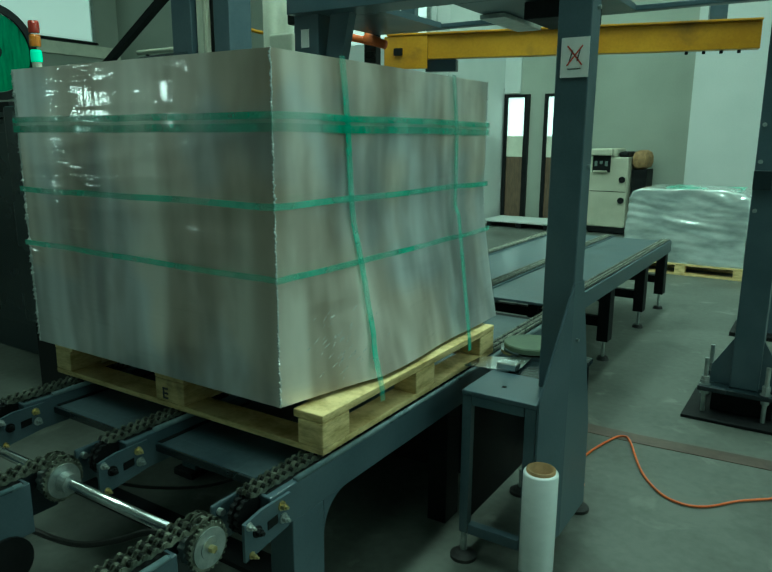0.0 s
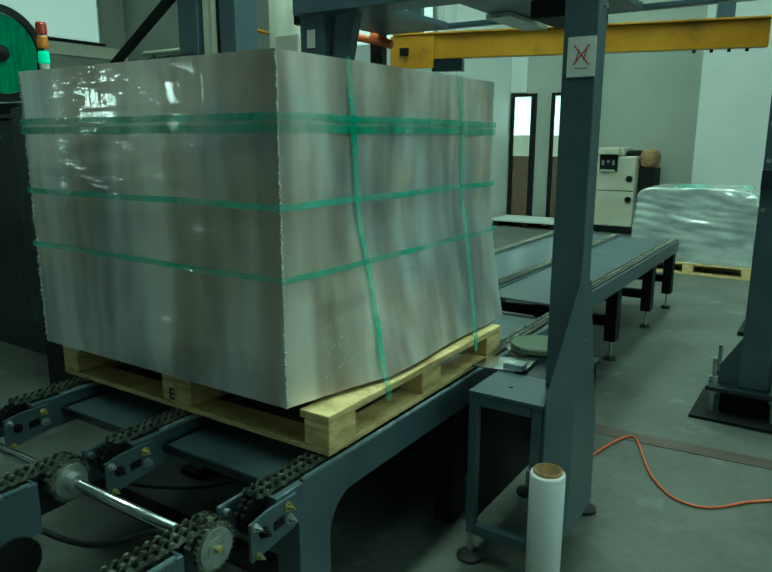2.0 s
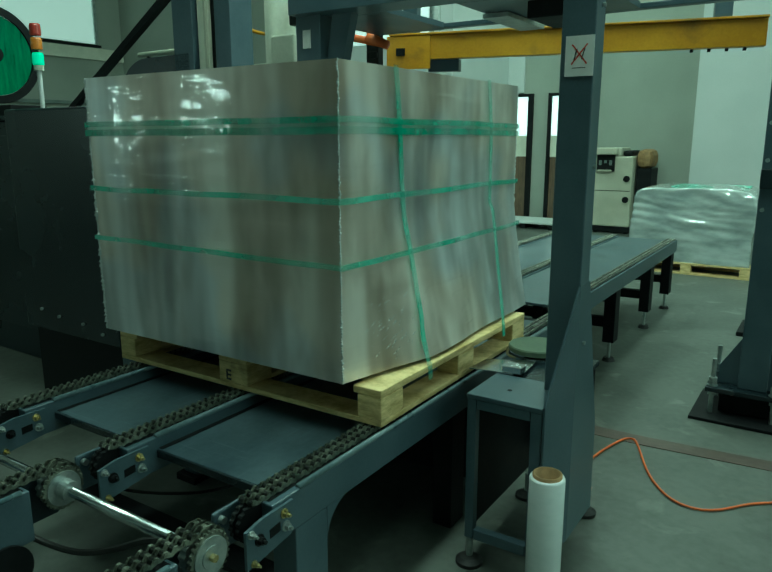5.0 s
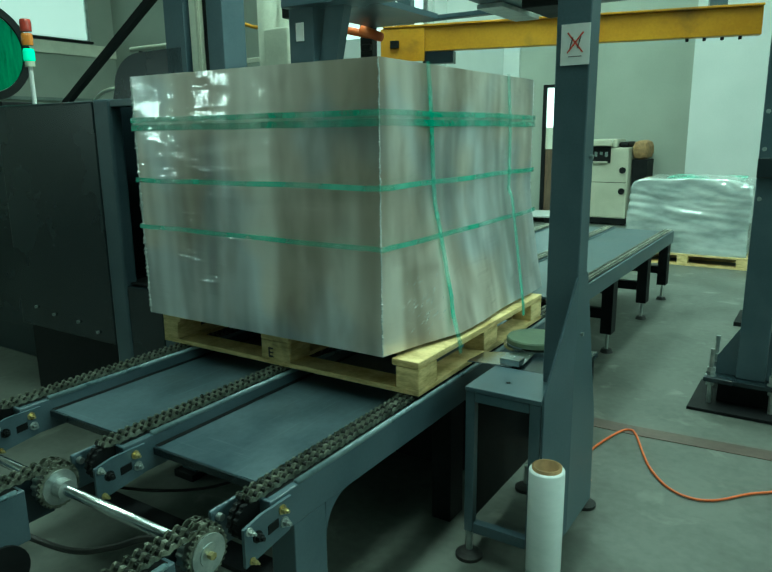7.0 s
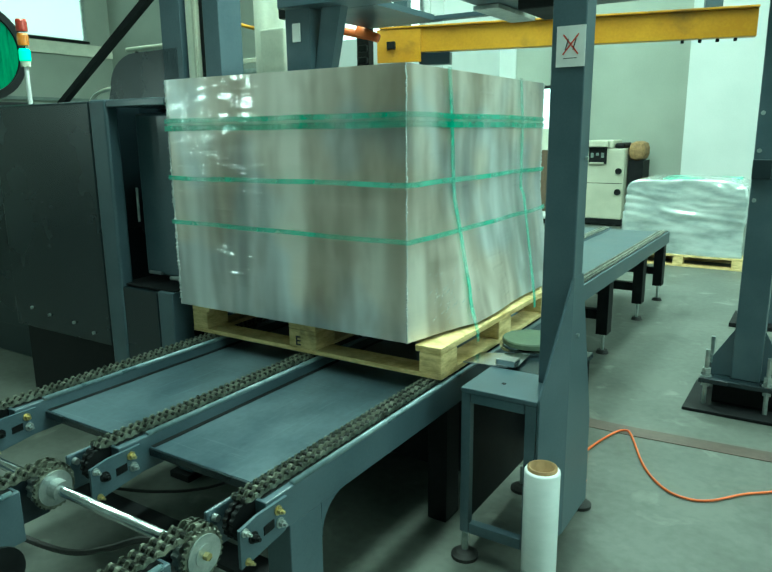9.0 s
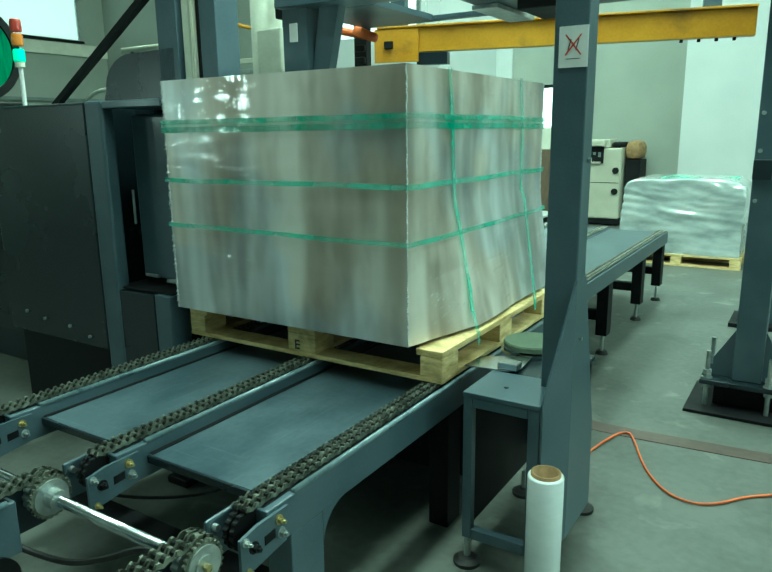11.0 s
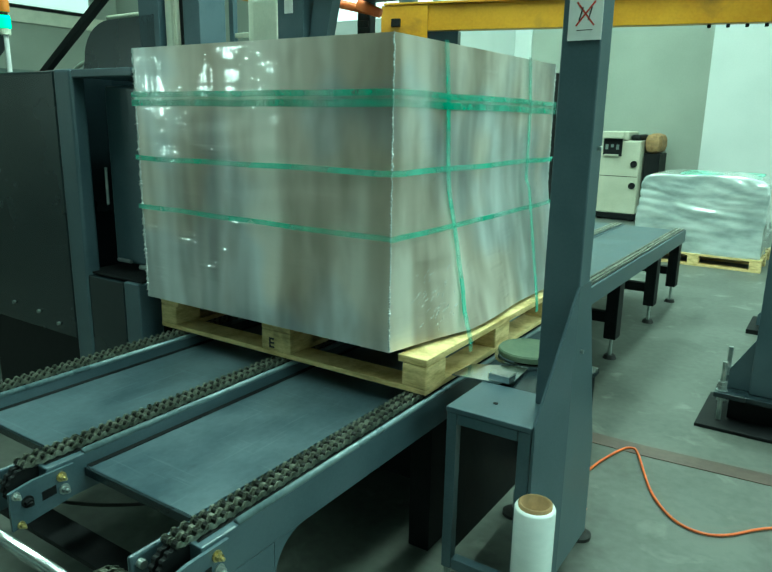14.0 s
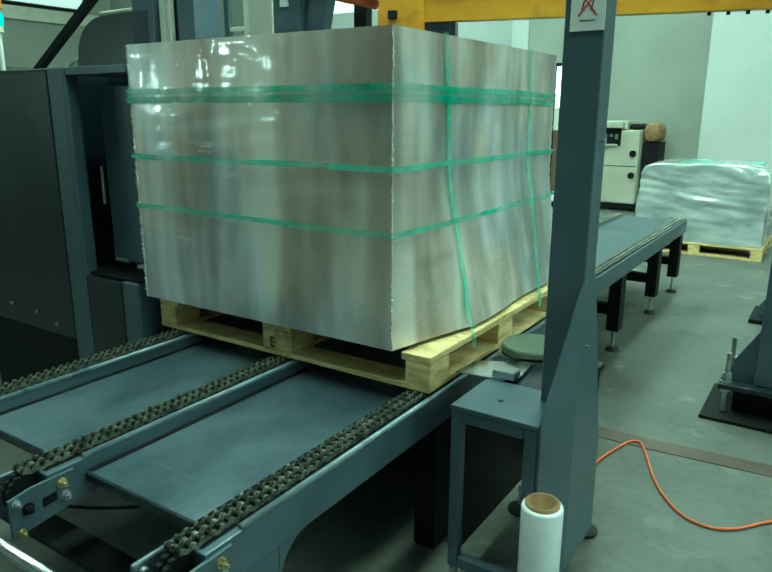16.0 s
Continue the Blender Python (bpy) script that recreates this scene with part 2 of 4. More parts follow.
    l.new(mid.outputs[0], cr.inputs[0])
    l.new(mask.outputs[0], cr.inputs[1])
    bp = n.new("ShaderNodeBump")
    bp.inputs["Strength"].default_value, bp.inputs["Distance"].default_value = 0.07, 0.005
    l.new(fine, bp.inputs["Height"])
    l.new(bp.outputs[0], p.inputs["Normal"])
    bc = n.new("ShaderNodeBump")
    bc.inputs["Strength"].default_value, bc.inputs["Distance"].default_value = 1.0, 0.011
    l.new(cr.outputs[0], bc.inputs["Height"])
    l.new(bp.outputs[0], bc.inputs["Normal"])
    l.new(bc.outputs[0], p.inputs["Coat Normal"])
    return m


WRAP = wrap_film()


# ---- building helpers ----
def thing(name, base, label, category, group=""):
    ob = new(name)
    ob.empty_display_size = 0.05
    ob.location = base
    tagged(ob, label, category, group)
    ob["base"] = base
    return ob


def part(name, bm, material, parent, label="", smooth=False):
    """Links a bmesh, given in world places, as one mesh under a thing or a part."""
    root = parent
    while root.parent:
        root = root.parent
    off = -Vector(root.location)
    bmesh.ops.translate(bm, vec=off, verts=bm.verts)
    me = bpy.data.meshes.new(name)
    bm.to_mesh(me)
    bm.free()
    me.materials.append(material)
    if smooth:
        for f in me.polygons:
            f.use_smooth = True
    ob = new(name, me)
    ob.parent = parent
    if label:
        ob["label"] = label
    return ob


def solid(name, bm, material, label, category="", kind="", group=""):
    me = bpy.data.meshes.new(name)
    bm.to_mesh(me)
    bm.free()
    me.materials.append(material)
    ob = new(name, me)
    return tagged(ob, label, category, group, kind)


def box(x0, x1, y0, y1, z0, z1, bev=0.0, bm=None):
    bm = bm or bmesh.new()
    r = bmesh.ops.create_cube(bm, size=1, matrix=Matrix.LocRotScale(((x0 + x1) / 2, (y0 + y1) / 2, (z0 + z1) / 2), None, (x1 - x0, y1 - y0, z1 - z0)))
    if bev:
        edges = {e for v in r["verts"] for e in v.link_edges}
        bmesh.ops.bevel(bm, geom=list(edges), offset=bev, segments=2, affect="EDGES", profile=0.5)
    return bm


def rod(a, b, r, seg=16, r2=None, bm=None, caps=True):
    bm = bm or bmesh.new()
    a, b = Vector(a), Vector(b)
    q = (b - a).to_track_quat("Z", "Y").to_matrix().to_4x4()
    bmesh.ops.create_cone(bm, cap_ends=caps, segments=seg, radius1=r, radius2=r if r2 is None else r2, depth=(b - a).length, matrix=Matrix.Translation((a + b) / 2) @ q)
    return bm


def prism(poly, axis, a, b, bm=None):
    """A flat outline, given in the two other axes, drawn out along axis from a to b."""
    bm = bm or bmesh.new()
    at = {"x": lambda u, v, w: (w, u, v), "y": lambda u, v, w: (u, w, v), "z": lambda u, v, w: (u, v, w)}[axis]
    lo = [bm.verts.new(at(u, v, a)) for u, v in poly]
    hi = [bm.verts.new(at(u, v, b)) for u, v in poly]
    n = len(poly)
    fs = [bm.faces.new(lo), bm.faces.new(hi)]
    for i in range(n):
        fs.append(bm.faces.new((lo[i], lo[(i + 1) % n], hi[(i + 1) % n], hi[i])))
    bmesh.ops.recalc_face_normals(bm, faces=fs)
    return bm


def lathe(profile, m, seg=32, bm=None):
    """Turns (radius, height) pairs about the z axis, then places it by m."""
    bm = bm or bmesh.new()
    rings = [[bm.verts.new(m @ Vector((r * math.cos(2 * math.pi * i / seg), r * math.sin(2 * math.pi * i / seg), h))) for i in range(seg)] for r, h in profile]
    fs = []
    for a, b in zip(rings, rings[1:]):
        for i in range(seg):
            fs.append(bm.faces.new((a[i], a[(i + 1) % seg], b[(i + 1) % seg], b[i])))
    bmesh.ops.recalc_face_normals(bm, faces=fs)
    return bm


def hose(points, r, seg=8, bm=None):
    bm = bm or bmesh.new()
    pts = [Vector(p) for p in points]
    fine = []
    for i in range(len(pts) - 1):
        p0, p1, p2, p3 = pts[max(i - 1, 0)], pts[i], pts[i + 1], pts[min(i + 2, len(pts) - 1)]
        for k in range(6):
            t = k / 6
            fine.append(0.5 * (2 * p1 + (p2 - p0) * t + (2 * p0 - 5 * p1 + 4 * p2 - p3) * t * t + (3 * p1 - p0 - 3 * p2 + p3) * t ** 3))
    fine.append(pts[-1])
    rings = []
    for i, p in enumerate(fine):
        d = (fine[min(i + 1, len(fine) - 1)] - fine[max(i - 1, 0)]).normalized()
        side = d.cross(Vector((0, 0, 1)))
        side = side.normalized() if side.length > 1e-3 else Vector((1, 0, 0))
        up = side.cross(d)
        rings.append([bm.verts.new(p + r * (math.cos(2 * math.pi * k / seg) * side + math.sin(2 * math.pi * k / seg) * up)) for k in range(seg)])
    fs = []
    for a, b in zip(rings, rings[1:]):
        for k in range(seg):
            fs.append(bm.faces.new((a[k], a[(k + 1) % seg], b[(k + 1) % seg], b[k])))
    bmesh.ops.recalc_face_normals(bm, faces=fs)
    return bm


def hexbolt(a, b, r, bm=None):
    return rod(a, b, r, 6, bm=bm)


# ---- the hall ----
def hall():
    solid("floor", box(-11.2, 6, -6, 10.2, -0.2, 0), CONCRETE, "smooth sealed grey concrete hall floor", "floor", "structure")
    solid("wall_north", box(-3.9, 6.2, 9.9, 10.2, 0, 6), WALL, "cream-green painted plaster end wall", "wall", "structure")
    solid("wall_pier", box(-0.74, 2.2, 9.5, 9.896, 0, 5.99), WHITE, "white painted wall pier", "wall", "structure")
    solid("wall_white_bay", box(-3.698, -3.42, 9.86, 9.897, 2.1, 5.99), WHITE, "white painted wall section above the door", "wall", "structure")
    solid("wall_partition", box(-3.9, -3.7, 7.9, 9.9, 0, 6), WHITE, "white painted partition wall", "wall", "structure")
    solid("wall_northwest", box(-11.2, -3.9, 7.9, 8.1, 0, 6), WALL, "grey-green painted side wall", "wall", "structure")
    solid("wall_west", box(-11.2, -11, -6, 7.9, 0, 6), WALL, "grey-green painted hall wall", "wall", "structure")
    # Out of view; its dark colour cuts the light bounced onto front faces.
    solid("wall_south", box(-11.2, 6.2, -6.2, -6, 0, 6), TINT, "unseen south wall, coloured dark to stand in for a dim hall", "wall", "structure")
    solid("wall_east", box(6, 6.2, -6, 9.9, 0, 6), WHITE, "white painted hall wall", "wall", "structure")
    strips = ((-3.5, -2.2, 0.5, 10.2, 390), (-0.42, 0.18, -1.6, 6.0, 560), (1.6, 2.8, -0.6, 10.2, 145))
    bm, left = bmesh.new(), -11.2
    for x0, x1, ya, yb, watts in strips:
        box(left, x0, -6.2, 10.2, 6, 6.15, bm=bm)
        box(x0, x1, -6.2, ya, 6, 6.15, bm=bm)
        if yb < 10:
            box(x0, x1, yb, 10.2, 6, 6.15, bm=bm)
        left = x1
        solid("skylight", box(x0, x1, ya, yb, 6.02, 6.05), SKYGLASS, "milky translucent skylight strip in the ceiling", "skylight", "structure")
        area("skylight_lamp", pose((x0 + x1) / 2, (ya + yb) / 2, 5.95), x1 - x0, yb - ya - 0.3, watts, (1.0, 0.99, 0.95))
    box(left, 6.2, -6.2, 10.2, 6, 6.15, bm=bm)
    solid("ceiling", bm, CEIL, "white hall ceiling with long skylight strips", "ceiling", "structure")
    for x0, x1, z0, z1, watts in ((-9.95, -9.6, 1.6, 2.3, 34), (-7.77, -7.55, 1.6, 2.3, 28)):
        area("window_lamp", look(((x0 + x1) / 2, -5.93, (z0 + z1) / 2), ((x0 + x1) / 2, 0, (z0 + z1) / 2)), x1 - x0, z1 - z0, watts, (0.97, 1.0, 1.0))
    area("east_window_lamp", look((5.95, 2.2, 3.6), (0, 2.2, 1.9)), 7.0, 2.4, 380, (0.97, 1.0, 0.98))
    solid("wall_white_panel", box(-6.3, -3.905, 7.85, 7.897, 0, 5.99), WHITE, "white painted wall section", "wall", "structure")
    w = thing("window_1", (-4.8, 7.84, 2.7), "bright high clerestory window in the wall", "window")
    part("pane", box(-6.0, -4.0, 7.835, 7.846, 2.75, 4.6), HIGHPANE, w)
    for x in (-6.04, -5.0, -4.0):
        part("window_frame", box(x - 0.03, x + 0.03, 7.81, 7.848, 2.7, 4.65), ZINC, w)
    w["kind"] = "structure"
    w = thing("window_2", (-10.98, 5.2, 3.1), "large bright white window high on the side wall", "window")
    part("pane", box(-10.995, -10.985, 2.5, 7.3, 3.12, 5.6), SIDEPANE, w)
    for y in (2.47, 4.9, 7.33):
        part("window_frame", box(-10.995, -10.95, y - 0.03, y + 0.03, 3.08, 5.65), ZINC, w)
    part("window_sill", box(-10.995, -10.93, 2.4, 7.4, 3.06, 3.1), BLACK, w)
    w["kind"] = "structure"
    solid("trim", box(-10.994, -10.94, -5.9, 7.88, 2.83, 3.04), CREAM, "pale horizontal wall rail", "trim", "structure")
    solid("trim", box(-10.994, -10.92, -5.9, 7.88, 2.0, 2.06), TINT, "grey horizontal wall rail", "trim", "structure")
    # worn floor stripe
    solid("floor_stripe", prism([(-0.9, 2.02), (0.42, 2.04), (1.5, 2.12), (3.0, 2.2), (3.0, 2.3), (1.5, 2.22), (0.42, 2.14), (-0.9, 2.12)], "z", 0.0005, 0.003), STRIPE, "worn brown painted line on the floor", "floor marking", "structure")


SKYGLASS = glow("skylight_glass", (0.92, 1.0, 0.97), 2.2)
HIGHPANE = glow("clerestory_pane", (0.95, 1.0, 1.0), 1.2)
SIDEPANE = glow("side_window_pane", (0.93, 1.0, 0.98), 0.75)
DAYLIGHT = glow("daylight_pane", (0.95, 1.0, 1.0), 2.6)
hall()


def far_door(name, x0, x1):
    d = thing(name, ((x0 + x1) / 2, 9.86, 0), "dark-framed narrow door with a bright upper pane", "door")
    for a, b in ((x0 - 0.06, x0), (x1, x1 + 0.08)):
        part("door_frame", box(a, b, 9.84, 9.9, 0, 2.08), BLACK, d)
    part("door_frame", box(x0, x1, 9.84, 9.9, 2.03, 2.08), BLACK, d)
    part("pane", box(x0, x1, 9.87, 9.895, 1.42, 2.03), DAYLIGHT, d, "bright daylight pane")
    part("panel", box(x0, x1, 9.86, 9.895, 1.08, 1.42), CREAM, d)
    part("lower_leaf", box(x0, x1, 9.86, 9.895, 0, 1.08, 0.01), DOORWOOD, d, "dark brown wooden lower leaf")
    return d


far_door("door_1", -3.62, -3.33)
far_door("door_2", -2.93, -2.6)


# ---- conveyors ----
PITCH = 0.0254


def chain_run(x, y0, y1, top, strands=2, w=0.027):
    """Side plates of a roller chain lying along y, two for each pitch."""
    bm = bmesh.new()
    n = int((y1 - y0) / PITCH)
    for s in range(strands):
        cx = x + (s - (strands - 1) / 2) * w
        for i in range(n):
            y = y0 + i * PITCH
            o = 0.0115 if i % 2 else 0.009
            for sx in (-1, 1):
                cxx = cx + sx * o
                m, hi = y + PITCH / 2, top + 0.001 * (i % 2)
                prism([(y - 0.008, top - 0.009), (y - 0.004, hi), (y + 0.004, hi), (m, top - 0.008), (y + PITCH - 0.004, hi), (y + PITCH + 0.004, hi), (y + PITCH + 0.008, top - 0.009), (m, top - 0.016)], "x", cxx - 0.0017, cxx + 0.0017, bm)
    return bm


def chain_rollers(x, y0, y1, top, strands=2, w=0.027):
    """The rollers between the plates of chain_run."""
    bm = bmesh.new()
    for s in range(strands):
        cx = x + (s - (strands - 1) / 2) * w
        for i in range(int((y1 - y0) / PITCH)):
            y = y0 + i * PITCH
            rod((cx - 0.009, y, top - 0.0095), (cx + 0.009, y, top - 0.0095), 0.0075, 8, bm=bm)
    return bm


def add_chain(conv, bm, x, y0, y1, top, label="oily double roller chain"):
    ch = part("chain", bm, CHAIN, conv, label)
    rl = part("roller_strip", chain_rollers(x, y0, y1, top), ROLLER, ch, "dark oily chain rollers")
    tagged(rl, "dark oily chain rollers", "", "", "stuff")


def sprocket(bm, x, y, z, r, teeth, t=0.012):
    poly = []
    for i in range(teeth * 4):
        a = 2 * math.pi * i / (teeth * 4)
        rr = r * (1.0 if i % 4 in (0, 1) else 0.92)
        poly.append((y + rr * math.cos(a), z + rr * math.sin(a)))
    return prism(poly, "x", x - t / 2, x + t / 2, bm)


def end_plate(conv, x):
    """The bolted take-up plate at the near end of a rail, on its outer face x."""
    pl = part("end_plate", prism([(-0.075, 0.43), (0.075, 0.45), (0.085, 0.535), (-0.02, 0.535), (-0.075, 0.525)], "x", x, x + 0.008), PAINT, conv)
    part("slot", prism([(0.0, 0.475), (0.035, 0.478), (0.035, 0.5), (0.0, 0.497)], "x", x + 0.006, x + 0.01), BLACK, pl)
    for y, z, m, r in ((0.05, 0.515, BRASSY, 0.011), (0.055, 0.48, ZINC, 0.012), (-0.035, 0.49, BLACK, 0.013), (-0.055, 0.44, BRASSY, 0.008), (-0.06, 0.515, ZINC, 0.009)):
        r *= 0.75
        bm = rod((x + 0.006, y, z), (x + 0.011, y, z), r * 1.5, 14)
        hexbolt((x + 0.011, y, z), (x + 0.022, y, z), r, bm)
        rod((x + 0.022, y, z), (x + 0.03, y, z), r * 0.5, 10, bm=bm)
        part("bolt", bm, m, pl)
    return pl


RAILS = (-0.02, -0.555, -1.065)


def conveyor_main():
    c = thing("chain_conveyor", (-0.54, 1.0, 0), "blue-grey three-strand chain conveyor with oily chains and scuffed deck sheets", "conveyor")
    y0, y1 = 0.02, 2.05
    for k, x in enumerate(RAILS):
        xo = x + 0.05
        bm = box(x - 0.045, xo, y0, y1, 0.445, 0.545, 0.003)
        part("rail", bm, PAINT, c)
        part("wear_lip", rod((xo - 0.006, y0 + 0.1, 0.548), (xo - 0.006, y1, 0.548), 0.0085, 14), LIP, c, "polished lighter rail lip", True)
        add_chain(c, chain_run(x, y0 - 0.03, y1, 0.565), x, y0 - 0.03, y1, 0.565)
        # Black strip on the rail top paints the shade between the chain links.
        part("chain_gap_shade", box(x - 0.032, x + 0.031, y0 + 0.01, y1, 0.5455, 0.5465), BLACK, c)
        bm = bmesh.new()
        sprocket(bm, x - 0.01, y0 - 0.03, 0.505, 0.048, 16)
        sprocket(bm, x + 0.01, y0 - 0.03, 0.505, 0.048, 16)
        part("sprocket", bm, BLACK, c)
        part("end_cheek", box(x - 0.062, x - 0.05, -0.07, 0.07, 0.43, 0.535, 0.006), PAINT, c)
        part("bolt", rod((x - 0.049, -0.05, 0.515), (x - 0.035, -0.05, 0.515), 0.009, 12), ZINC, c)
        end_plate(c, xo)
        ya = (0.16, 1.4, 0.75)[k]
        part("leg", box(x - 0.03, xo - 0.001, ya - 0.06, ya + 0.065, 0.03, 0.444, 0.003), PAINT, c)
        part("leg", box(x - 0.03, xo - 0.004, 1.75, 1.85, 0.03, 0.444, 0.003), PAINT, c)
        if k == 0:
            part("knee", prism([(0.226, 0.4445), (0.326, 0.4445)] + [(0.326 - 0.1 * math.sin(a * math.pi / 16), 0.3445 + 0.1 * math.cos(a * math.pi / 16)) for a in range(9)], "x", x + 0.02, xo - 0.002), PAINT, c)
        for y in (ya, 1.8):
            part("foot_plate", box(x - 0.05, x + 0.06, y - 0.09, y + 0.09, 0.0, 0.03, 0.003), BLACK, c)
    for xa, xb in ((-0.502, -0.117), (-1.01, -0.668)):
        part("deck_sheet", box(xa, xb, 0.122, y1, 0.494, 0.51, 0.002), DECK, c, "scuffed blue-grey steel deck sheet")
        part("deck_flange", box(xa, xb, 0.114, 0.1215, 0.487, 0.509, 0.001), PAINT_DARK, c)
        # The dark gap between rail and sheet, drawn as a black strip on top.
        part("edge_gap_shade", box(xa - 0.002, xa + 0.014, 0.124, y1, 0.5105, 0.5125), BLACK, c, "black strip standing in for the shaded gap along the sheet")
        part("deck_bearer", box(xa, xb, 0.5, 0.55, 0.45, 0.493), BLACK, c)
    part("cross_plate", box(-1.01, -0.08, 0.1, 0.19, 0.23, 0.245, 0.002), BLACK, c, "flat black tie plate between the legs")
    part("cable", hose([(-0.98, 0.16, 0.25), (-0.9, 0.4, 0.12), (-0.86, 0.7, 0.02), (-0.8, 1.1, 0.012)], 0.006), RUBBER, c)
    part("underguard", box(-1.1, -0.01, 1.22, 1.72, 0.06, 0.44, 0.004), BLACK, c, "black sheet guard under the rails")
    part("end_guard", box(-1.05, 0.02, 2.055, 2.13, 0.2, 0.5, 0.004), BLACK, c)
    part("guard_post", box(-0.06, 0.015, 0.95, 1.05, 0.0, 0.44, 0.003), BLACK, c)


def conveyor_infeed():
    c = thing("infeed_chain_conveyor", (-0.5, -0.9, 0), "blue-grey infeed chain conveyor with steel sprockets and a bright drive shaft", "conveyor")
    yz, zc = -0.15, 0.5
    for x in (-0.02, -0.563, -1.1):
        part("rail", box(x - 0.05, x + 0.03, -1.6, -0.24, 0.4, 0.535, 0.003), PAINT, c)
        part("wear_lip", rod((x + 0.026, -1.6, 0.537), (x + 0.026, -0.26, 0.537), 0.007, 12), LIP, c, "polished lighter rail lip", True)
        bm = chain_run(x - 0.012, -1.6, yz, 0.562)
        for i in range(9):
            a = math.pi / 2 - (i + 0.5) * math.pi / 9
            for s in (-0.5, 0.5):
                cx = x - 0.012 + s * 0.027
                m = Matrix.Translation((cx, yz + 0.055 * math.cos(a), zc + 0.055 * math.sin(a))) @ Matrix.Rotation(a - math.pi / 2, 4, "X")
                for sx in (-1, 1):
                    bmesh.ops.create_cube(bm, size=1, matrix=m @ Matrix.Translation((sx * 0.0075, 0, 0)) @ Matrix.Diagonal((0.0024, 0.03, 0.016, 1)))
                bmesh.ops.create_cube(bm, size=1, matrix=m @ Matrix.Diagonal((0.012, 0.012, 0.012, 1)))
        add_chain(c, bm, x - 0.012, -1.6, yz, 0.562)
        # Shade between the links, painted as a thin black strip.
        part("chain_gap_shade", box(x - 0.045, x + 0.02, -1.6, -0.25, 0.5355, 0.5365), BLACK, c)
        bm = bmesh.new()
        rod((x + 0.016, yz, zc), (x + 0.028, yz, zc), 0.046, 32, bm=bm)
        sprocket(bm, x - 0.012, yz, zc, 0.05, 15, 0.02)
        sp = part("sprocket", bm, ZINC, c, "bare steel toothed sprocket")
        part("tooth_ring", sprocket(bmesh.new(), x + 0.02, yz, zc, 0.057, 26, 0.009), CHAIN, sp)
        part("hub", rod((x + 0.022, yz, zc), (x + 0.06 if x < -0.1 else x + 0.03, yz, zc), 0.026, 20), ZINC, sp)
        part("bolt", hexbolt((x + 0.024, yz, zc), (x + 0.042, yz, zc), 0.009), BRASSY, sp)
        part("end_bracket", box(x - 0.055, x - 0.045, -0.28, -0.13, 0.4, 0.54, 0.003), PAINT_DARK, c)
    part("drive_shaft", rod((-1.3, yz, zc), (-0.04, yz, zc), 0.0135, 20), STEEL, c, "polished round steel drive shaft", True)
    m = part("motor", rod((-0.88, -0.32, 0.355), (-0.53, -0.32, 0.355), 0.056, 24), BLACK, c, "black geared drive motor")
    for i in range(9):
        part("cooling_fin", rod((-0.84 + 0.038 * i, -0.32, 0.355), (-0.828 + 0.038 * i, -0.32, 0.355), 0.066, 24), BLACK, m)
    part("terminal_box", box(-0.8, -0.68, -0.37, -0.27, 0.41, 0.45, 0.006), BLACK, m)
    part("leg", box(-0.06, 0.02, -0.8, -0.7, 0.0, 0.4, 0.003), PAINT, c)
    part("leg", box(-0.63, -0.55, -0.8, -0.7, 0.0, 0.4, 0.003), PAINT, c)
    part("leg", box(-1.17, -1.09, -0.8, -0.7, 0.0, 0.4, 0.003), PAINT, c)
    part("cable", hose([(-0.8, -0.16, 0.3), (-0.68, -0.12, 0.268), (-0.53, -0.12, 0.3), (-0.375, -0.12, 0.367), (-0.234, -0.12, 0.44), (-0.1, -0.1, 0.46)], 0.009), RUBBER, c, "black sagging power cable")


def conveyor_outfeed():
    c = thing("outfeed_conveyor", (-0.5, 3.5, 0), "long blue-grey outfeed conveyor with smooth deck sheets on levelling feet", "conveyor")
    y0, y1 = 2.14, 4.87
    for x in (-0.035, -0.5, -0.98):
        part("rail", box(x - 0.03, x + 0.037, y0, y1, 0.475, 0.57, 0.003), PAINT, c)
        add_chain(c, chain_run(x - 0.005, y0, y1 - 0.03, 0.585), x - 0.005, y0, y1 - 0.03, 0.585)
        # Thin black strip standing in for the shade under the chain.
        part("chain_gap_shade", box(x - 0.028, x + 0.025, y0, y1, 0.5705, 0.5715), BLACK, c)
        for y in (2.3, 3.2, 4.12, 4.82):
            l = part("leg", box(x - 0.05, x + 0.02, y - 0.05, y + 0.05, 0.13, 0.475, 0.003), BLACK, c)
            part("levelling_screw", rod((x - 0.015, y, 0.02), (x - 0.015, y, 0.13), 0.01, 10), ZINC, l)
            part("foot", rod((x - 0.015, y, 0.0), (x - 0.015, y, 0.022), 0.04, 16, 0.03), RUBBER, l)
    for y in (3.2, 4.12, 4.82):
        part("cross_member", box(-1.0, -0.06, y - 0.03, y + 0.03, 0.22, 0.28, 0.003), BLACK, c)
    for xa, xb in ((-0.46, -0.068), (-0.945, -0.535)):
        part("deck_sheet", box(xa, xb, y0 + 0.05, y1 - 0.02, 0.55, 0.564, 0.002), DECK, c)


conveyor_main()
conveyor_infeed()
conveyor_outfeed()


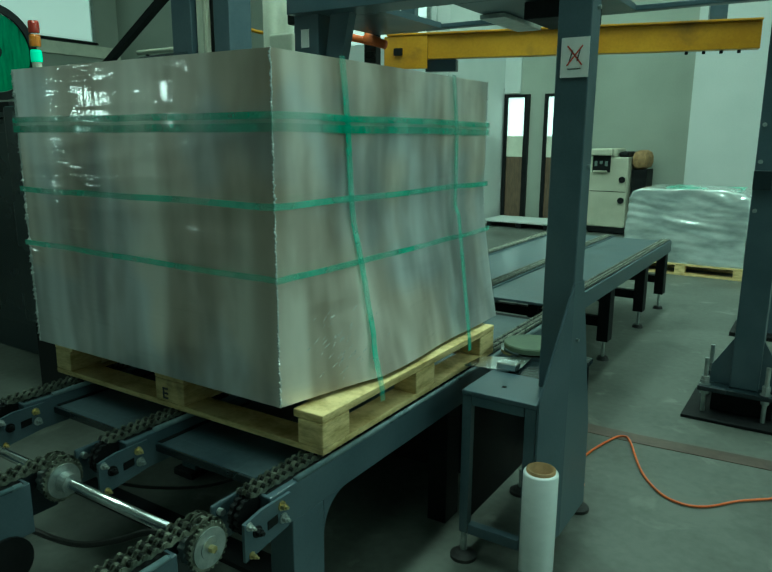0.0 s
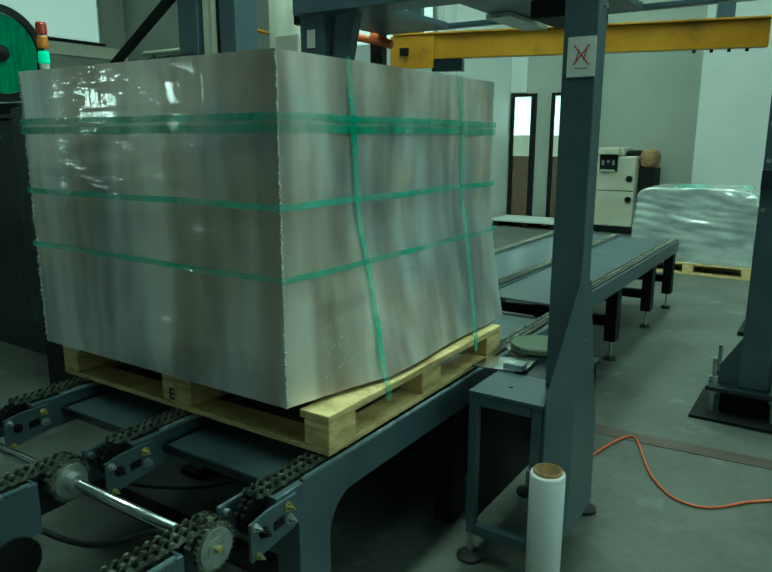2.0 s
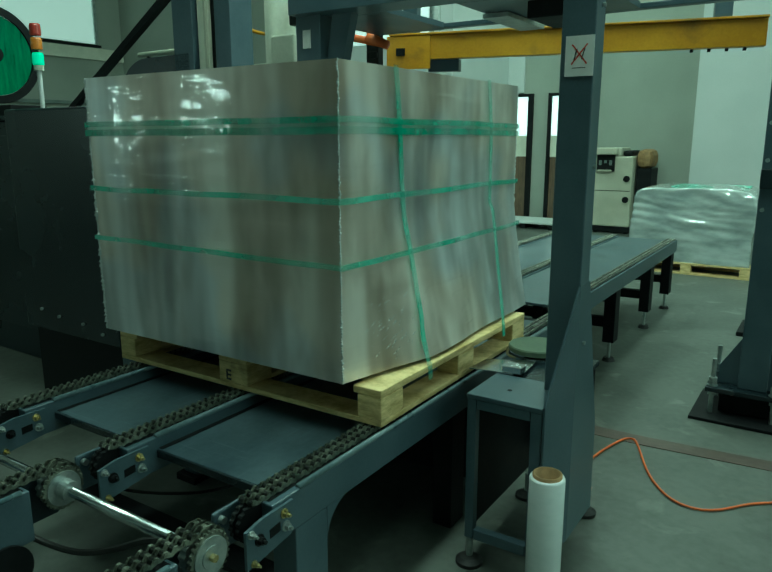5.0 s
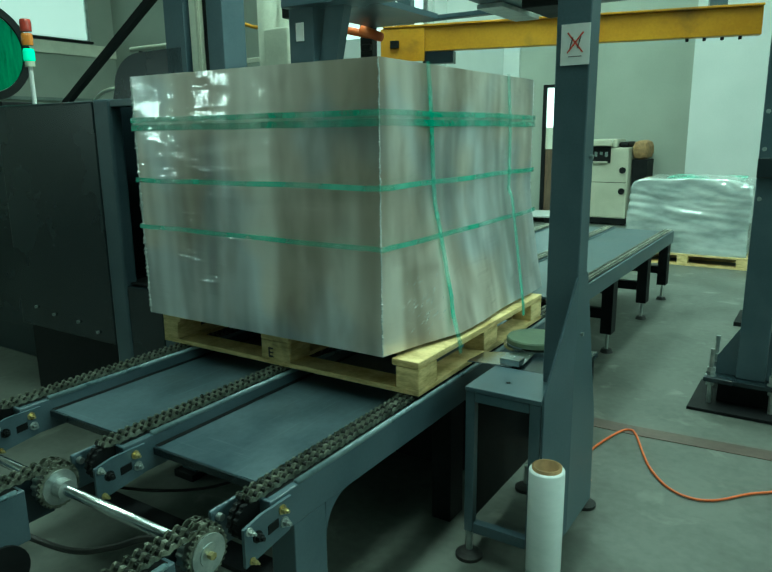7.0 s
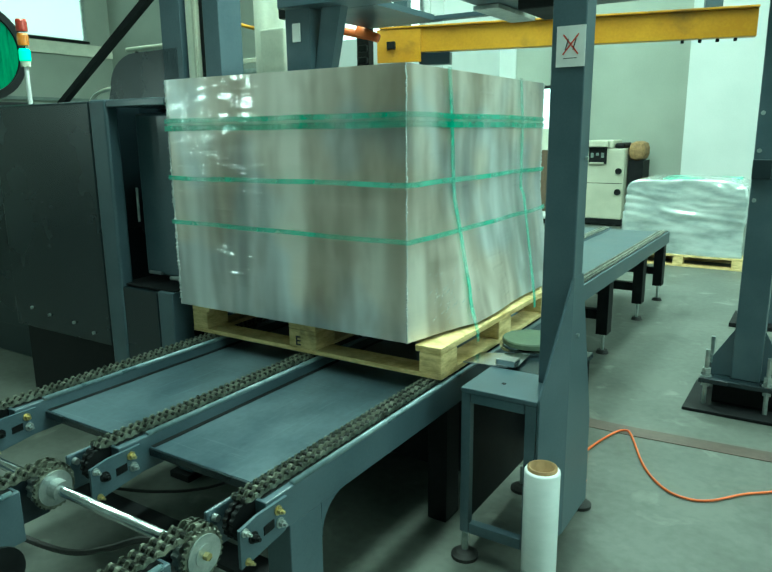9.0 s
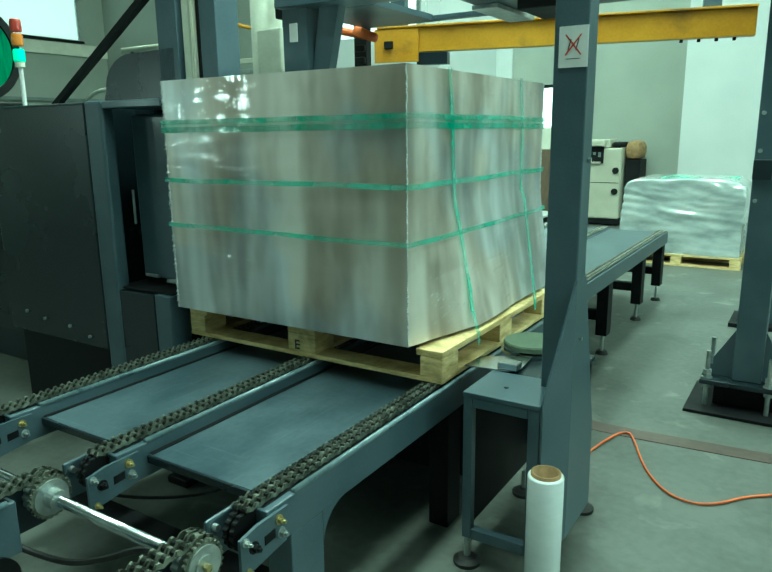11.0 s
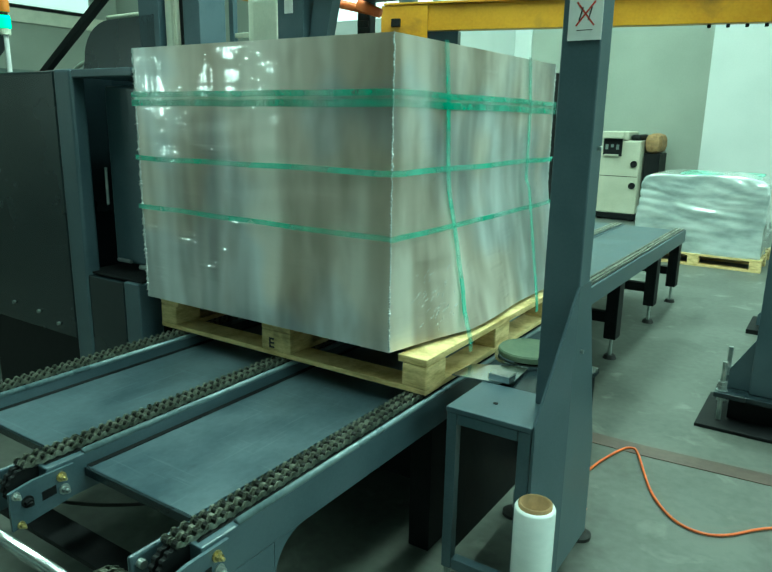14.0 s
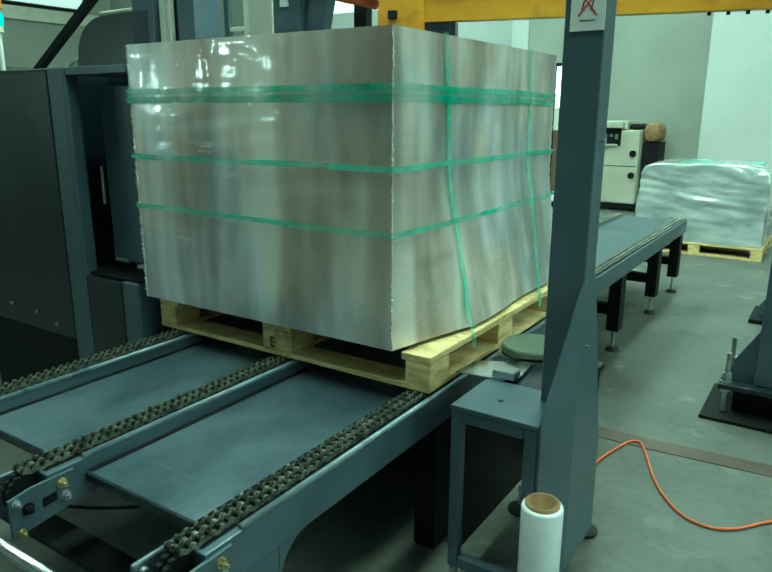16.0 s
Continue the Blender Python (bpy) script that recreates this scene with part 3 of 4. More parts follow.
# ---- front gantry post with its base box ----
def gantry_post():
    g = thing("gantry_post", (0.35, 1.05, 0), "blue-grey steel machine post on a hollow base box with levelling feet", "machine post")
    part("post", box(0.338, 0.436, 0.95, 1.035, 0.6, 3.2, 0.004), PAINT, g)
    part("base_top", box(0.146, 0.395, 0.79, 1.02, 0.585, 0.6, 0.002), PAINT, g)
    fr = part("base_frame", box(0.148, 0.178, 0.792, 0.822, 0.1, 0.584, 0.002), PAINT, g)
    part("base_frame", box(0.358, 0.393, 0.792, 0.822, 0.1, 0.584, 0.002), PAINT, g)
    part("base_frame", box(0.18, 0.356, 0.792, 0.822, 0.553, 0.584, 0.002), PAINT, g)
    part("base_frame", box(0.18, 0.356, 0.792, 0.822, 0.1, 0.135, 0.002), PAINT, g)
    # Black sheets put the darkness of the hollow base box into colour.
    part("base_inner_shade", box(0.15, 0.156, 0.823, 1.355, 0.12, 0.574), BLACK, g)
    part("base_inner_shade", box(0.157, 0.385, 1.345, 1.355, 0.2, 0.574), BLACK, g)
    side = prism([(0.792, 0.1), (0.95, 0.1), (1.21, 0.1), (1.2, 0.42), (1.04, 0.95), (0.952, 0.95), (0.792, 0.605)], "x", 0.396, 0.403)
    for v in side.verts:
        v.co.x += 0.035 * min(1, max(0, (v.co.y - 0.792) / 0.158))
    part("side_panel", side, PAINT, g, "flat blue-grey side plate widening to the base")
    part("rear_top", box(0.15, 0.395, 1.021, 1.36, 0.575, 0.594), PAINT_DARK, g)
    part("hole", rod((0.25, 0.885, 0.6005), (0.25, 0.885, 0.6012), 0.008, 16), BLACK, g)
    for x, y in ((0.16, 0.81), (0.385, 1.32), (0.16, 1.32)):
        part("levelling_screw", rod((x, y, 0.02), (x, y, 0.1), 0.011, 12), ZINC, g)
        part("levelling_foot", lathe([(0.0, 0.0), (0.045, 0.0), (0.045, 0.012), (0.03, 0.022), (0.012, 0.028), (0, 0.028)], pose(x, y, 0), 24), RUBBER, g)
    for z in (0.76, 1.3, 1.75, 2.1):
        part("bolt", rod((0.437, 1.0, z), (0.446, 1.0, z), 0.006, 10), ZINC, g)
    # notice
    s = part("notice", box(0.354, 0.436, 0.9455, 0.949, 1.555, 1.665), PAPER, g, "white notice with a red crossed-out symbol")
    def bar(x0, z0, x1, z1, w, m, nm):
        d = Vector((x1 - x0, 0, z1 - z0))
        nrm = Vector((-d.z, 0, d.x)).normalized() * w / 2
        pts = [(x0 + nrm.x, z0 + nrm.z), (x1 + nrm.x, z1 + nrm.z), (x1 - nrm.x, z1 - nrm.z), (x0 - nrm.x, z0 - nrm.z)]
        part(nm, prism(pts, "y", 0.9445, 0.9454), m, s)
    bar(0.373, 1.588, 0.417, 1.642, 0.004, RED, "cross_bar")
    bar(0.373, 1.642, 0.417, 1.588, 0.004, RED, "cross_bar")
    for a, b in ((0.38, 0.388), (0.402, 0.41)):
        bar(a, 1.6, b, 1.63, 0.003, INK, "pictogram")
    bar(0.376, 1.578, 0.414, 1.578, 0.0018, INK, "text_bar")


gantry_post()


# ---- film spindle between post and conveyor ----
def turn_disc():
    d = thing("guide_disc", (0.17, 1.29, 0), "olive rubber disc on a bright metal bracket beside the conveyor", "roller disc")
    part("column", rod((0.19, 1.3, 0.595), (0.19, 1.3, 0.612), 0.05, 20), BLACK, d)
    part("disc", lathe([(0, 0.612), (0.1, 0.612), (0.104, 0.616), (0.104, 0.63), (0.1, 0.635), (0, 0.635)], pose(0.18, 1.3, 0), 36), DISC, d)
    part("rim", lathe([(0.1, 0.597), (0.114, 0.597), (0.114, 0.608), (0.1, 0.608), (0.1, 0.597)], pose(0.18, 1.3, 0), 36), STEEL, d)
    part("bracket", prism([(0.05, 1.0), (0.2, 1.02), (0.23, 1.06), (0.22, 1.2), (0.06, 1.12)], "z", 0.602, 0.606), STEEL, d)
    part("block", box(0.16, 0.23, 1.02, 1.07, 0.607, 0.63, 0.003), STEEL, d)


turn_disc()


# ---- rear gantry with its top frame and the footed column ----
def rear_gantry():
    g = thing("rear_gantry", (-0.3, 2.4, 0), "blue-grey steel gantry with an open top frame", "machine frame")
    part("left_post", box(-1.42, -1.26, 1.86, 2.0, 0, 2.4, 0.004), PAINT, g)
    part("brace", prism([(-1.26, 1.72), (-1.21, 2.0), (-1.09, 2.0), (-1.17, 1.66), (-1.26, 1.58)], "y", 1.9, 1.96), PAINT, g)
    part("label", box(-1.37, -1.32, 1.853, 1.858, 1.84, 1.93), PAPER, g, "small white paper label")
    part("top_beam", box(-1.42, 0.9, 1.8, 1.995, 2.0, 2.12, 0.004), PAINT, g)
    part("top_beam", box(-1.42, 0.9, 2.6, 2.66, 2.0, 2.025, 0.003), PAINT, g)
    part("top_plate", box(-1.42, -0.945, 1.998, 2.598, 2.0, 2.03), PAINT, g)
    part("top_plate", box(-0.55, 0.14, 1.998, 2.598, 2.0, 2.03), PAINT, g)
    part("drive_box", box(-0.24, 0.02, 2.1, 2.45, 1.92, 1.998, 0.006), BLACK, g)
    part("cover_strip", box(-0.56, -0.42, 2.3, 2.8, 1.975, 1.997, 0.002), ZINC, g)
    part("top_plate", box(0.68, 0.9, 1.998, 2.598, 2.0, 2.03), PAINT, g)
    part("column", box(0.739, 0.868, 2.62, 2.75, 0.16, 2.0, 0.004), PAINT, g)
    part("column", box(0.735, 0.9, 4.36, 4.5, 0.03, 2.0, 0.004), PAINT, g)
    part("base_plate", box(0.555, 1.05, 4.25, 4.65, 0.0, 0.03, 0.002), BLACK, g)
    part("gusset", prism([(0.734, 0.3), (0.734, 0.031), (0.6, 0.031), (0.6, 0.1)], "y", 4.4, 4.415), PAINT, g)
    part("top_beam", box(0.735, 0.9, 2.801, 4.5, 2.0, 2.12, 0.004), PAINT, g)
    part("base_plate", box(0.545, 1.06, 2.49, 2.95, 0.0, 0.016, 0.002), BLACK, g, "thick dark steel base plate on the floor")
    part("jacking_plate", box(0.6, 1.0, 2.56, 2.9, 0.135, 0.159, 0.003), PAINT_DARK, g, "raised dark steel foot plate")
    part("packing", box(0.66, 0.94, 2.64, 2.84, 0.017, 0.134, 0.003), BLACK, g)
    part("gusset", prism([(0.738, 0.41), (0.738, 0.16), (0.645, 0.16), (0.645, 0.25)], "y", 2.66, 2.675), PAINT, g)
    part("gusset", prism([(0.869, 0.41), (0.869, 0.16), (0.962, 0.16), (0.962, 0.25)], "y", 2.66, 2.675), PAINT, g)
    for x, y in ((0.63, 2.6), (0.62, 2.86), (0.905, 2.59), (0.97, 2.86)):
        b = part("anchor_bolt", rod((x, y, 0.0165), (x, y, 0.3), 0.011, 12), ZINC, g, "tall zinc threaded anchor bolt")
        part("washer", rod((x, y, 0.16), (x, y, 0.164), 0.026, 16), ZINC, b)
        for z in (0.113, 0.165, 0.186):
            part("nut", hexbolt((x, y, z), (x, y, z + 0.018), 0.021), ZINC, b)
    # small fittings on the column
    for z in (1.05, 1.28, 1.45):
        part("bolt", rod((0.76, 2.612, z), (0.76, 2.62, z), 0.01, 10), ZINC, g)
    part("junction_box", box(0.74, 0.82, 2.585, 2.619, 1.15, 1.24, 0.004), PAINT_DARK, g)


rear_gantry()


# ---- machinery at the side of the line ----
def left_cabinet():
    c = thing("control_cabinet", (-2.0, 1.2, 0), "tall dark blue-grey steel machine cabinet with a recessed door bay", "cabinet")
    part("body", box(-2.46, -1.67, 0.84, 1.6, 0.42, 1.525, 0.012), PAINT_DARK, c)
    part("corner_strip", box(-1.668, -1.555, 0.835, 0.9, 0.3, 1.528, 0.012), PAINT, c)
    # Black back sheet stands in for the deep shade of the door bay.
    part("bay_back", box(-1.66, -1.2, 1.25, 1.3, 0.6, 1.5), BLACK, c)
    d = part("bay_door", box(-1.545, -1.3, 0.97, 1.0, 0.76, 1.47, 0.012), PAINT, c, "glossy dark inner door")
    part("handle", rod((-1.55, 0.955, 1.0), (-1.55, 0.955, 1.15), 0.006, 10), ZINC, d)
    part("latch", rod((-1.5, 0.95, 0.775), (-1.42, 0.95, 0.775), 0.008, 10), ZINC, d)
    part("latch", rod((-1.36, 0.95, 0.76), (-1.28, 0.95, 0.765), 0.01, 10), ZINC, d)
    part("sill", box(-1.6, -1.24, 0.86, 1.25, 0.7255, 0.732), BLACK, c)
    part("top_lip", box(-1.553, -1.19, 0.84, 1.3, 1.495, 1.525, 0.004), PAINT, c)
    part("jamb", box(-1.25, -1.2, 0.9, 1.1, 0.74, 1.494, 0.004), PAINT_DARK, c)
    part("plinth", box(-2.4, -1.7, 0.86, 1.6, 0.0, 0.42), BLACK, c)
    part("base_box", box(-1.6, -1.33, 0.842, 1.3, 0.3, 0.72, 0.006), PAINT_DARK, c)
    part("base_corner", box(-1.328, -1.235, 0.842, 0.95, 0.1, 0.725, 0.006), PAINT, c)
    part("base_foot", box(-1.6, -1.25, 0.9, 1.3, 0.0, 0.3), BLACK, c)
    for x, z in ((-2.3, 0.53), (-2.15, 0.51), (-1.95, 0.5), (-1.8, 0.47)):
        part("bolt", rod((x, 0.83, z), (x, 0.84, z), 0.008, 10), ZINC, c)
    part("hood", prism([(-2.03, 1.53)] + [(-1.8 - 0.2 * math.cos(a * 0.1963), 1.6 + 0.16 * math.sin(a * 0.1963)) for a in range(9)] + [(-1.5, 1.765), (-1.5, 1.53)], "y", 1.2, 1.5), PAINT_DARK, c, "sloping dark hood")


left_cabinet()


def mast():
    m = thing("film_carriage_mast", (-1.3, 1.25, 0), "blue-grey steel mast with a pale guide strip and yellow edge", "machine mast")
    part("channel", box(-1.6, -1.47, 1.2, 1.36, 0, 3.0, 0.004), PAINT, m)
    part("guide_strip", box(-1.455, -1.39, 1.22, 1.3, 0.4, 3.0, 0.003), CREAM, m, "pale guide strip")
    part("edge", box(-1.405, -1.392, 1.21, 1.219, 0.4, 3.0), BEIGE, m)
    part("slot", box(-1.388, -1.35, 1.24, 1.34, 0.4, 3.0), BLACK, m)
    part("channel", box(-1.347, -1.25, 1.22, 1.36, 0, 3.0, 0.004), PAINT, m)


mast()


def strap_reel():
    r = thing("strap_reel", (-3.84, 1.62, 1.52), "green plastic strapping coil on a dark flanged reel", "strap reel")
    m = pose(-3.84, 1.51, 1.93, 0, 90)
    part("coil", lathe([(0.051, -0.1), (0.26, -0.1), (0.262, 0.0), (0.26, 0.1), (0.051, 0.1), (0.051, -0.1)], m, 48), STRAP_COIL, r, "wound green plastic strap")
    part("flange", lathe([(0.264, 0.112), (0.312, 0.112), (0.316, 0.105), (0.316, 0.092), (0.264, 0.092), (0.264, 0.112)], m, 48), BLACK, r)
    part("hub", lathe([(0, 0.14), (0.05, 0.13), (0.05, -0.13), (0, -0.14)], m, 24), BLACK, r)
    part("stand", box(-4.2, -3.5, 1.45, 1.7, 1.52, 1.6, 0.006), BLACK, r)
    b = thing("strap_dispenser", (-3.5, 1.5, 0), "dark steel strap dispenser body", "machine")
    part("body", box(-4.5, -2.6, 1.25, 2.1, 0, 1.49, 0.01), PAINT_DARK, b)
    part("top_plate", box(-4.52, -2.58, 1.23, 2.12, 1.491, 1.518, 0.004), PAINT_DARK, b)
    dr = part("front_door", box(-4.1, -2.75, 1.238, 1.249, 0.2, 1.4, 0.003), PAINT_DARK, b)
    part("handle", rod((-2.85, 1.22, 0.8), (-2.85, 1.22, 0.98), 0.008, 10), ZINC, dr)
    for z in (0.4, 1.2):
        part("hinge", rod((-4.1, 1.23, z), (-4.1, 1.23, z + 0.08), 0.01, 10), ZINC, dr)


strap_reel()


def tower_light():
    t = thing("signal_tower", (-3.38, 1.6, 1.52), "red, amber and green signal light tower on a white pole", "signal light")
    part("pole", rod((-3.38, 1.6, 1.52), (-3.38, 1.6, 1.82), 0.014, 12), PAPER, t)
    part("collar", rod((-3.38, 1.6, 1.815), (-3.38, 1.6, 1.85), 0.03, 16), CREAM, t)
    for z, m, n in ((1.85, GREENLAMP, "green_lamp"), (1.945, AMBER, "amber_lamp"), (2.03, REDLAMP, "red_lamp")):
        part(n, lathe([(0, z), (0.033, z), (0.035, z + 0.01), (0.035, z + 0.06), (0.03, z + 0.075), (0, z + 0.075)], pose(-3.38, 1.6, 0), 20), m, t)


GREENLAMP = glow("green_lamp", (0.08, 0.8, 0.45), 0.9)
AMBER = mat("amber_lens", (0.6, 0.18, 0.02), (0.7, 0.25, 0.03), 0.25, 0, 5, 0, 30, 0.5)
REDLAMP = mat("red_lens", (0.35, 0.03, 0.02), (0.45, 0.05, 0.03), 0.25, 0, 5, 0, 30, 0.5)
tower_light()

b = thing("diagonal_stay", (-2.6, 1.7, 1.5), "black diagonal steel stay bar", "stay bar")
part("bar", prism([(-3.25, 1.51), (-3.18, 1.51), (-1.5, 2.5), (-1.5, 2.55)], "y", 1.62, 1.66), BLACK, b)

# pale pipe and box behind the load
b = thing("pale_duct", (-1.9, 2.3, 0), "cream vertical pipe with a pale junction box", "duct")
part("pipe", rod((-1.87, 2.25, 0), (-1.87, 2.25, 3.2), 0.09, 28), CREAM, b, "", True)
part("pipe", rod((-2.05, 2.35, 0), (-2.05, 2.35, 3.2), 0.03, 16), CREAM, b, "", True)
part("junction_box", box(-1.84, -1.66, 2.12, 2.2, 1.5, 1.97, 0.01), CREAM, b)
part("upper_box", box(-1.72, -1.62, 2.15, 2.25, 2.02, 2.3, 0.01), BLACK, b)

b = thing("slatted_guard", (-2.3, 2.7, 0), "pale slatted guard panel on a grey frame", "guard panel")
part("frame", box(-2.62, -2.58, 2.7, 2.74, 0, 2.3, 0.003), PAINT, b)
part("frame", box(-2.2, -2.16, 2.7, 2.74, 0, 2.3, 0.003), PAINT, b)
for z in (1.66, 1.73, 1.8, 1.87):
    part("slat", box(-2.58, -2.2, 2.71, 2.73, z, z + 0.03, 0.003), CREAM if z > 1.85 else ZINC, b)
part("hose", hose([(-2.7, 2.66, 2.2), (-2.5, 2.64, 2.12), (-2.3, 2.64, 2.08), (-2.0, 2.6, 2.14)], 0.012), YELLOW, b, "yellow air hose")
b = thing("bent_hoop", (-2.7, 1.72, 1.52), "pale bent tube hoop on the machine top", "hoop")
part("tube", hose([(-2.95, 1.72, 1.52), (-2.9, 1.72, 1.6), (-2.78, 1.72, 1.65), (-2.6, 1.72, 1.65), (-2.48, 1.72, 1.6), (-2.43, 1.72, 1.52)], 0.012), CREAM, b)
part("blue_unit", box(-2.8, -2.58, 1.74, 1.8, 1.52, 1.58, 0.008), BLUE, b, "blue plastic unit")
b = thing("orange_clamp", (-1.4, 2.6, 0), "orange clamp arm on a dark upright", "clamp")
part("upright", box(-1.53, -1.44, 2.66, 2.72, 0, 2.1, 0.006), BLACK, b)
part("arm", rod((-1.85, 2.6, 2.058), (-1.345, 2.6, 1.937), 0.026, 16, 0.022), ORANGE, b, "", True)
part("head", rod((-1.47, 2.6, 1.985), (-1.33, 2.6, 1.933), 0.034, 16, 0.026), ORANGE, b, "", True)
for z in (1.72, 1.79, 1.86):
    part("link", box(-1.47, -1.4, 2.575, 2.6, z, z + 0.04, 0.008), BLACK, b)
b = thing("overhead_tube", (-2.1, 1.55, 1.53), "pale straight tube on dark posts above the machine", "tube")
part("tube", rod((-2.3, 1.55, 1.838), (-1.62, 1.55, 1.84), 0.014, 14), CREAM, b, "", True)
part("post", rod((-2.22, 1.55, 1.526), (-2.22, 1.55, 1.826), 0.01, 10), BLACK, b)


def yellow_beam():
    y = thing("crane_beam", (-0.5, 3.6, 0), "ochre-yellow painted steel crane beam", "crane beam")
    a, e = Vector((-1.75, 3.3, 0)), Vector((0.575, 3.88, 0))
    d = (e - a).normalized()
    q = Matrix.Translation(a) @ Matrix.Rotation(math.atan2(d.y, d.x), 4, "Z")
    L = (e - a).length

    def piece(nm, x0, x1, y0, y1, z0, z1, m, parent=y, bev=0.003):
        bm = box(x0, x1, y0, y1, z0, z1, bev)
        bmesh.ops.transform(bm, matrix=q, verts=bm.verts)
        return part(nm, bm, m, parent)
    piece("web", 0, L, -0.04, 0.04, 1.925, 2.085, YELLOW)
    piece("flange", 0, L, -0.07, 0.07, 2.086, 2.1, YELLOW)
    piece("end_plate", -0.02, 0.3, -0.06, -0.042, 1.86, 2.084, YELLOW)
    piece("pivot", 0.06, 0.12, -0.09, -0.062, 1.95, 2.0, BLACK)
    piece("hook_block", 0.28, 0.5, -0.03, 0.05, 1.84, 1.92, PAINT_DARK)
    for i in range(4):
        piece("stud", L - 0.12 - i * 0.1, L - 0.1 - i * 0.1, -0.01, 0.01, 1.905, 1.924, BLACK)
    piece("hanger", 0.1, 0.2, -0.05, 0.05, 2.102, 6.0, PAINT)
    piece("hanger", L - 0.3, L - 0.2, -0.05, 0.05, 2.102, 6.0, PAINT)


yellow_beam()


# ---- far end of the hall ----
def far_load():
    p = thing("far_pallet", (0.0, 6.9, 0), "pale wooden pallet under the distant wrapped load", "pallet")
    x0, x1, y0, y1 = -0.78, 0.42, 6.45, 7.35
    for i in range(5):
        part("deck_board", box(x0, x1, y0 + i * 0.19, y0 + i * 0.19 + 0.14, 0.1, 0.12, 0.002), WOOD, p)
    for x in (x0, (x0 + x1) / 2 - 0.05, x1 - 0.1):
        for y in (y0, 6.85, y1 - 0.1):
            part("block", box(x, x + 0.1, y, y + 0.1, 0.02, 0.1, 0.002), WOOD, p)
    for y in (y0, 6.85, y1 - 0.1):
        part("bottom_board", box(x0, x1, y, y + 0.1, 0.0, 0.02), WOOD, p)
    bm = bmesh.new()
    bmesh.ops.create_cube(bm, size=1)
    bmesh.ops.subdivide_edges(bm, edges=bm.edges, cuts=44, use_grid_fill=True)
    for v in bm.verts:
        u = Vector(v.co)
        rr = (abs(2 * u.x) ** 7 + abs(2 * max(u.z, 0)) ** 7) ** (1 / 7) if u.z > 0 else abs(2 * u.x)
        k = max(abs(2 * u.x), abs(2 * max(u.z, 0))) / max(rr, 1e-3)
        v.co.x, v.co.z = u.x * 1.16 * k, u.z * 0.77 * (k if u.z > 0 else 1)
        v.co.y = u.y * 0.86 * (1 - 0.05 * max(0, u.z * 2) ** 3)
        n = noise.noise(Vector((u.x * 7, u.y * 5, u.z * 9))) * 0.01 + abs(noise.noise(Vector((u.x * 2.2, u.y * 2, u.z * 9 + u.x * 1.5)))) * 0.022 + noise.noise(Vector((u.x * 2, u.y * 2, u.z * 2 + 4))) * 0.03
        v.co += u.normalized() * n
        v.co.z = max(v.co.z, -0.37)
        v.co += Vector((-0.18, 6.9, 0.492))
    w = thing("far_wrapped_load", (-0.18, 6.9, 0.12), "bulky goods wrapped in crinkled clear stretch film", "wrapped load")
    part("film", bm, FARFILM, w, "", True)
    part("top_sheet", box(-0.42, 0.3, 6.62, 7.15, 0.872, 0.886, 0.006), STRAP, w, "green top sheet")


far_load()


def far_machine():
    m = thing("far_machine", (-1.7, 9.4, 0), "beige floor-standing machine with a dark control recess", "machine")
    part("body", box(-2.0, -1.45, 9.2, 9.8, 0.1, 1.12, 0.02), BEIGE, m)
    part("head", box(-1.98, -1.62, 9.2, 9.7, 1.122, 1.24, 0.015), BEIGE, m)
    part("recess", box(-1.96, -1.7, 9.185, 9.199, 0.9, 1.14, 0.004), BLACK, m)
    part("side_unit", box(-1.61, -1.47, 9.25, 9.75, 1.122, 1.2, 0.03), BLACK, m)
    part("cover", box(-1.44, -1.22, 9.3, 9.8, 0.95, 1.22, 0.09), CARD, m, "tan dust cover")
    part("stand", box(-1.43, -1.22, 9.35, 9.75, 0, 0.948), BLACK, m)
    part("screen_hood", box(-1.99, -1.67, 9.1, 9.198, 1.145, 1.235, 0.012), BEIGE, m)
    for i in range(3):
        part("control", box(-1.93 + 0.075 * i, -1.89 + 0.075 * i, 9.175, 9.184, 0.99 + 0.03 * (i % 2), 1.06, 0.004), TINT, m)
    part("ledge", box(-1.94, -1.74, 9.15, 9.199, 0.9, 0.925, 0.004), BEIGE, m)
    part("panel_gap", box(-1.985, -1.465, 9.196, 9.2015, 0.62, 0.628), BLACK, m)
    part("plinth", box(-2.02, -1.43, 9.22, 9.79, 0.02, 0.099, 0.004), BLACK, m)
    for z in (0.5, 0.8):
        part("knob", rod((-1.52, 9.17, z), (-1.52, 9.2, z), 0.045, 18), BLACK, m)
    for x in (-1.95, -1.5):
        part("foot", box(x - 0.03, x + 0.03, 9.25, 9.7, 0, 0.1), BLACK, m)


far_machine()
b = thing("low_pallet", (-3.1, 9.3, 0), "low pale board pallet lying on the floor", "pallet")
part("top_board", box(-3.6, -2.5, 9.0, 9.7, 0.08, 0.11, 0.004), WHITE, b)
for x in (-3.55, -3.05, -2.6):
    part("bearer", box(x, x + 0.08, 9.02, 9.68, 0, 0.08), BLACK, b)
b = thing("film_bundle", (-3.4, 8.3, 0), "stack of clear film-wrapped bundles by the wall", "bundle")
for i in range(4):
    part("bundle", box(-3.66, -3.3, 7.6, 7.88, i * 0.13, i * 0.13 + 0.125, 0.03), FARFILM, b)


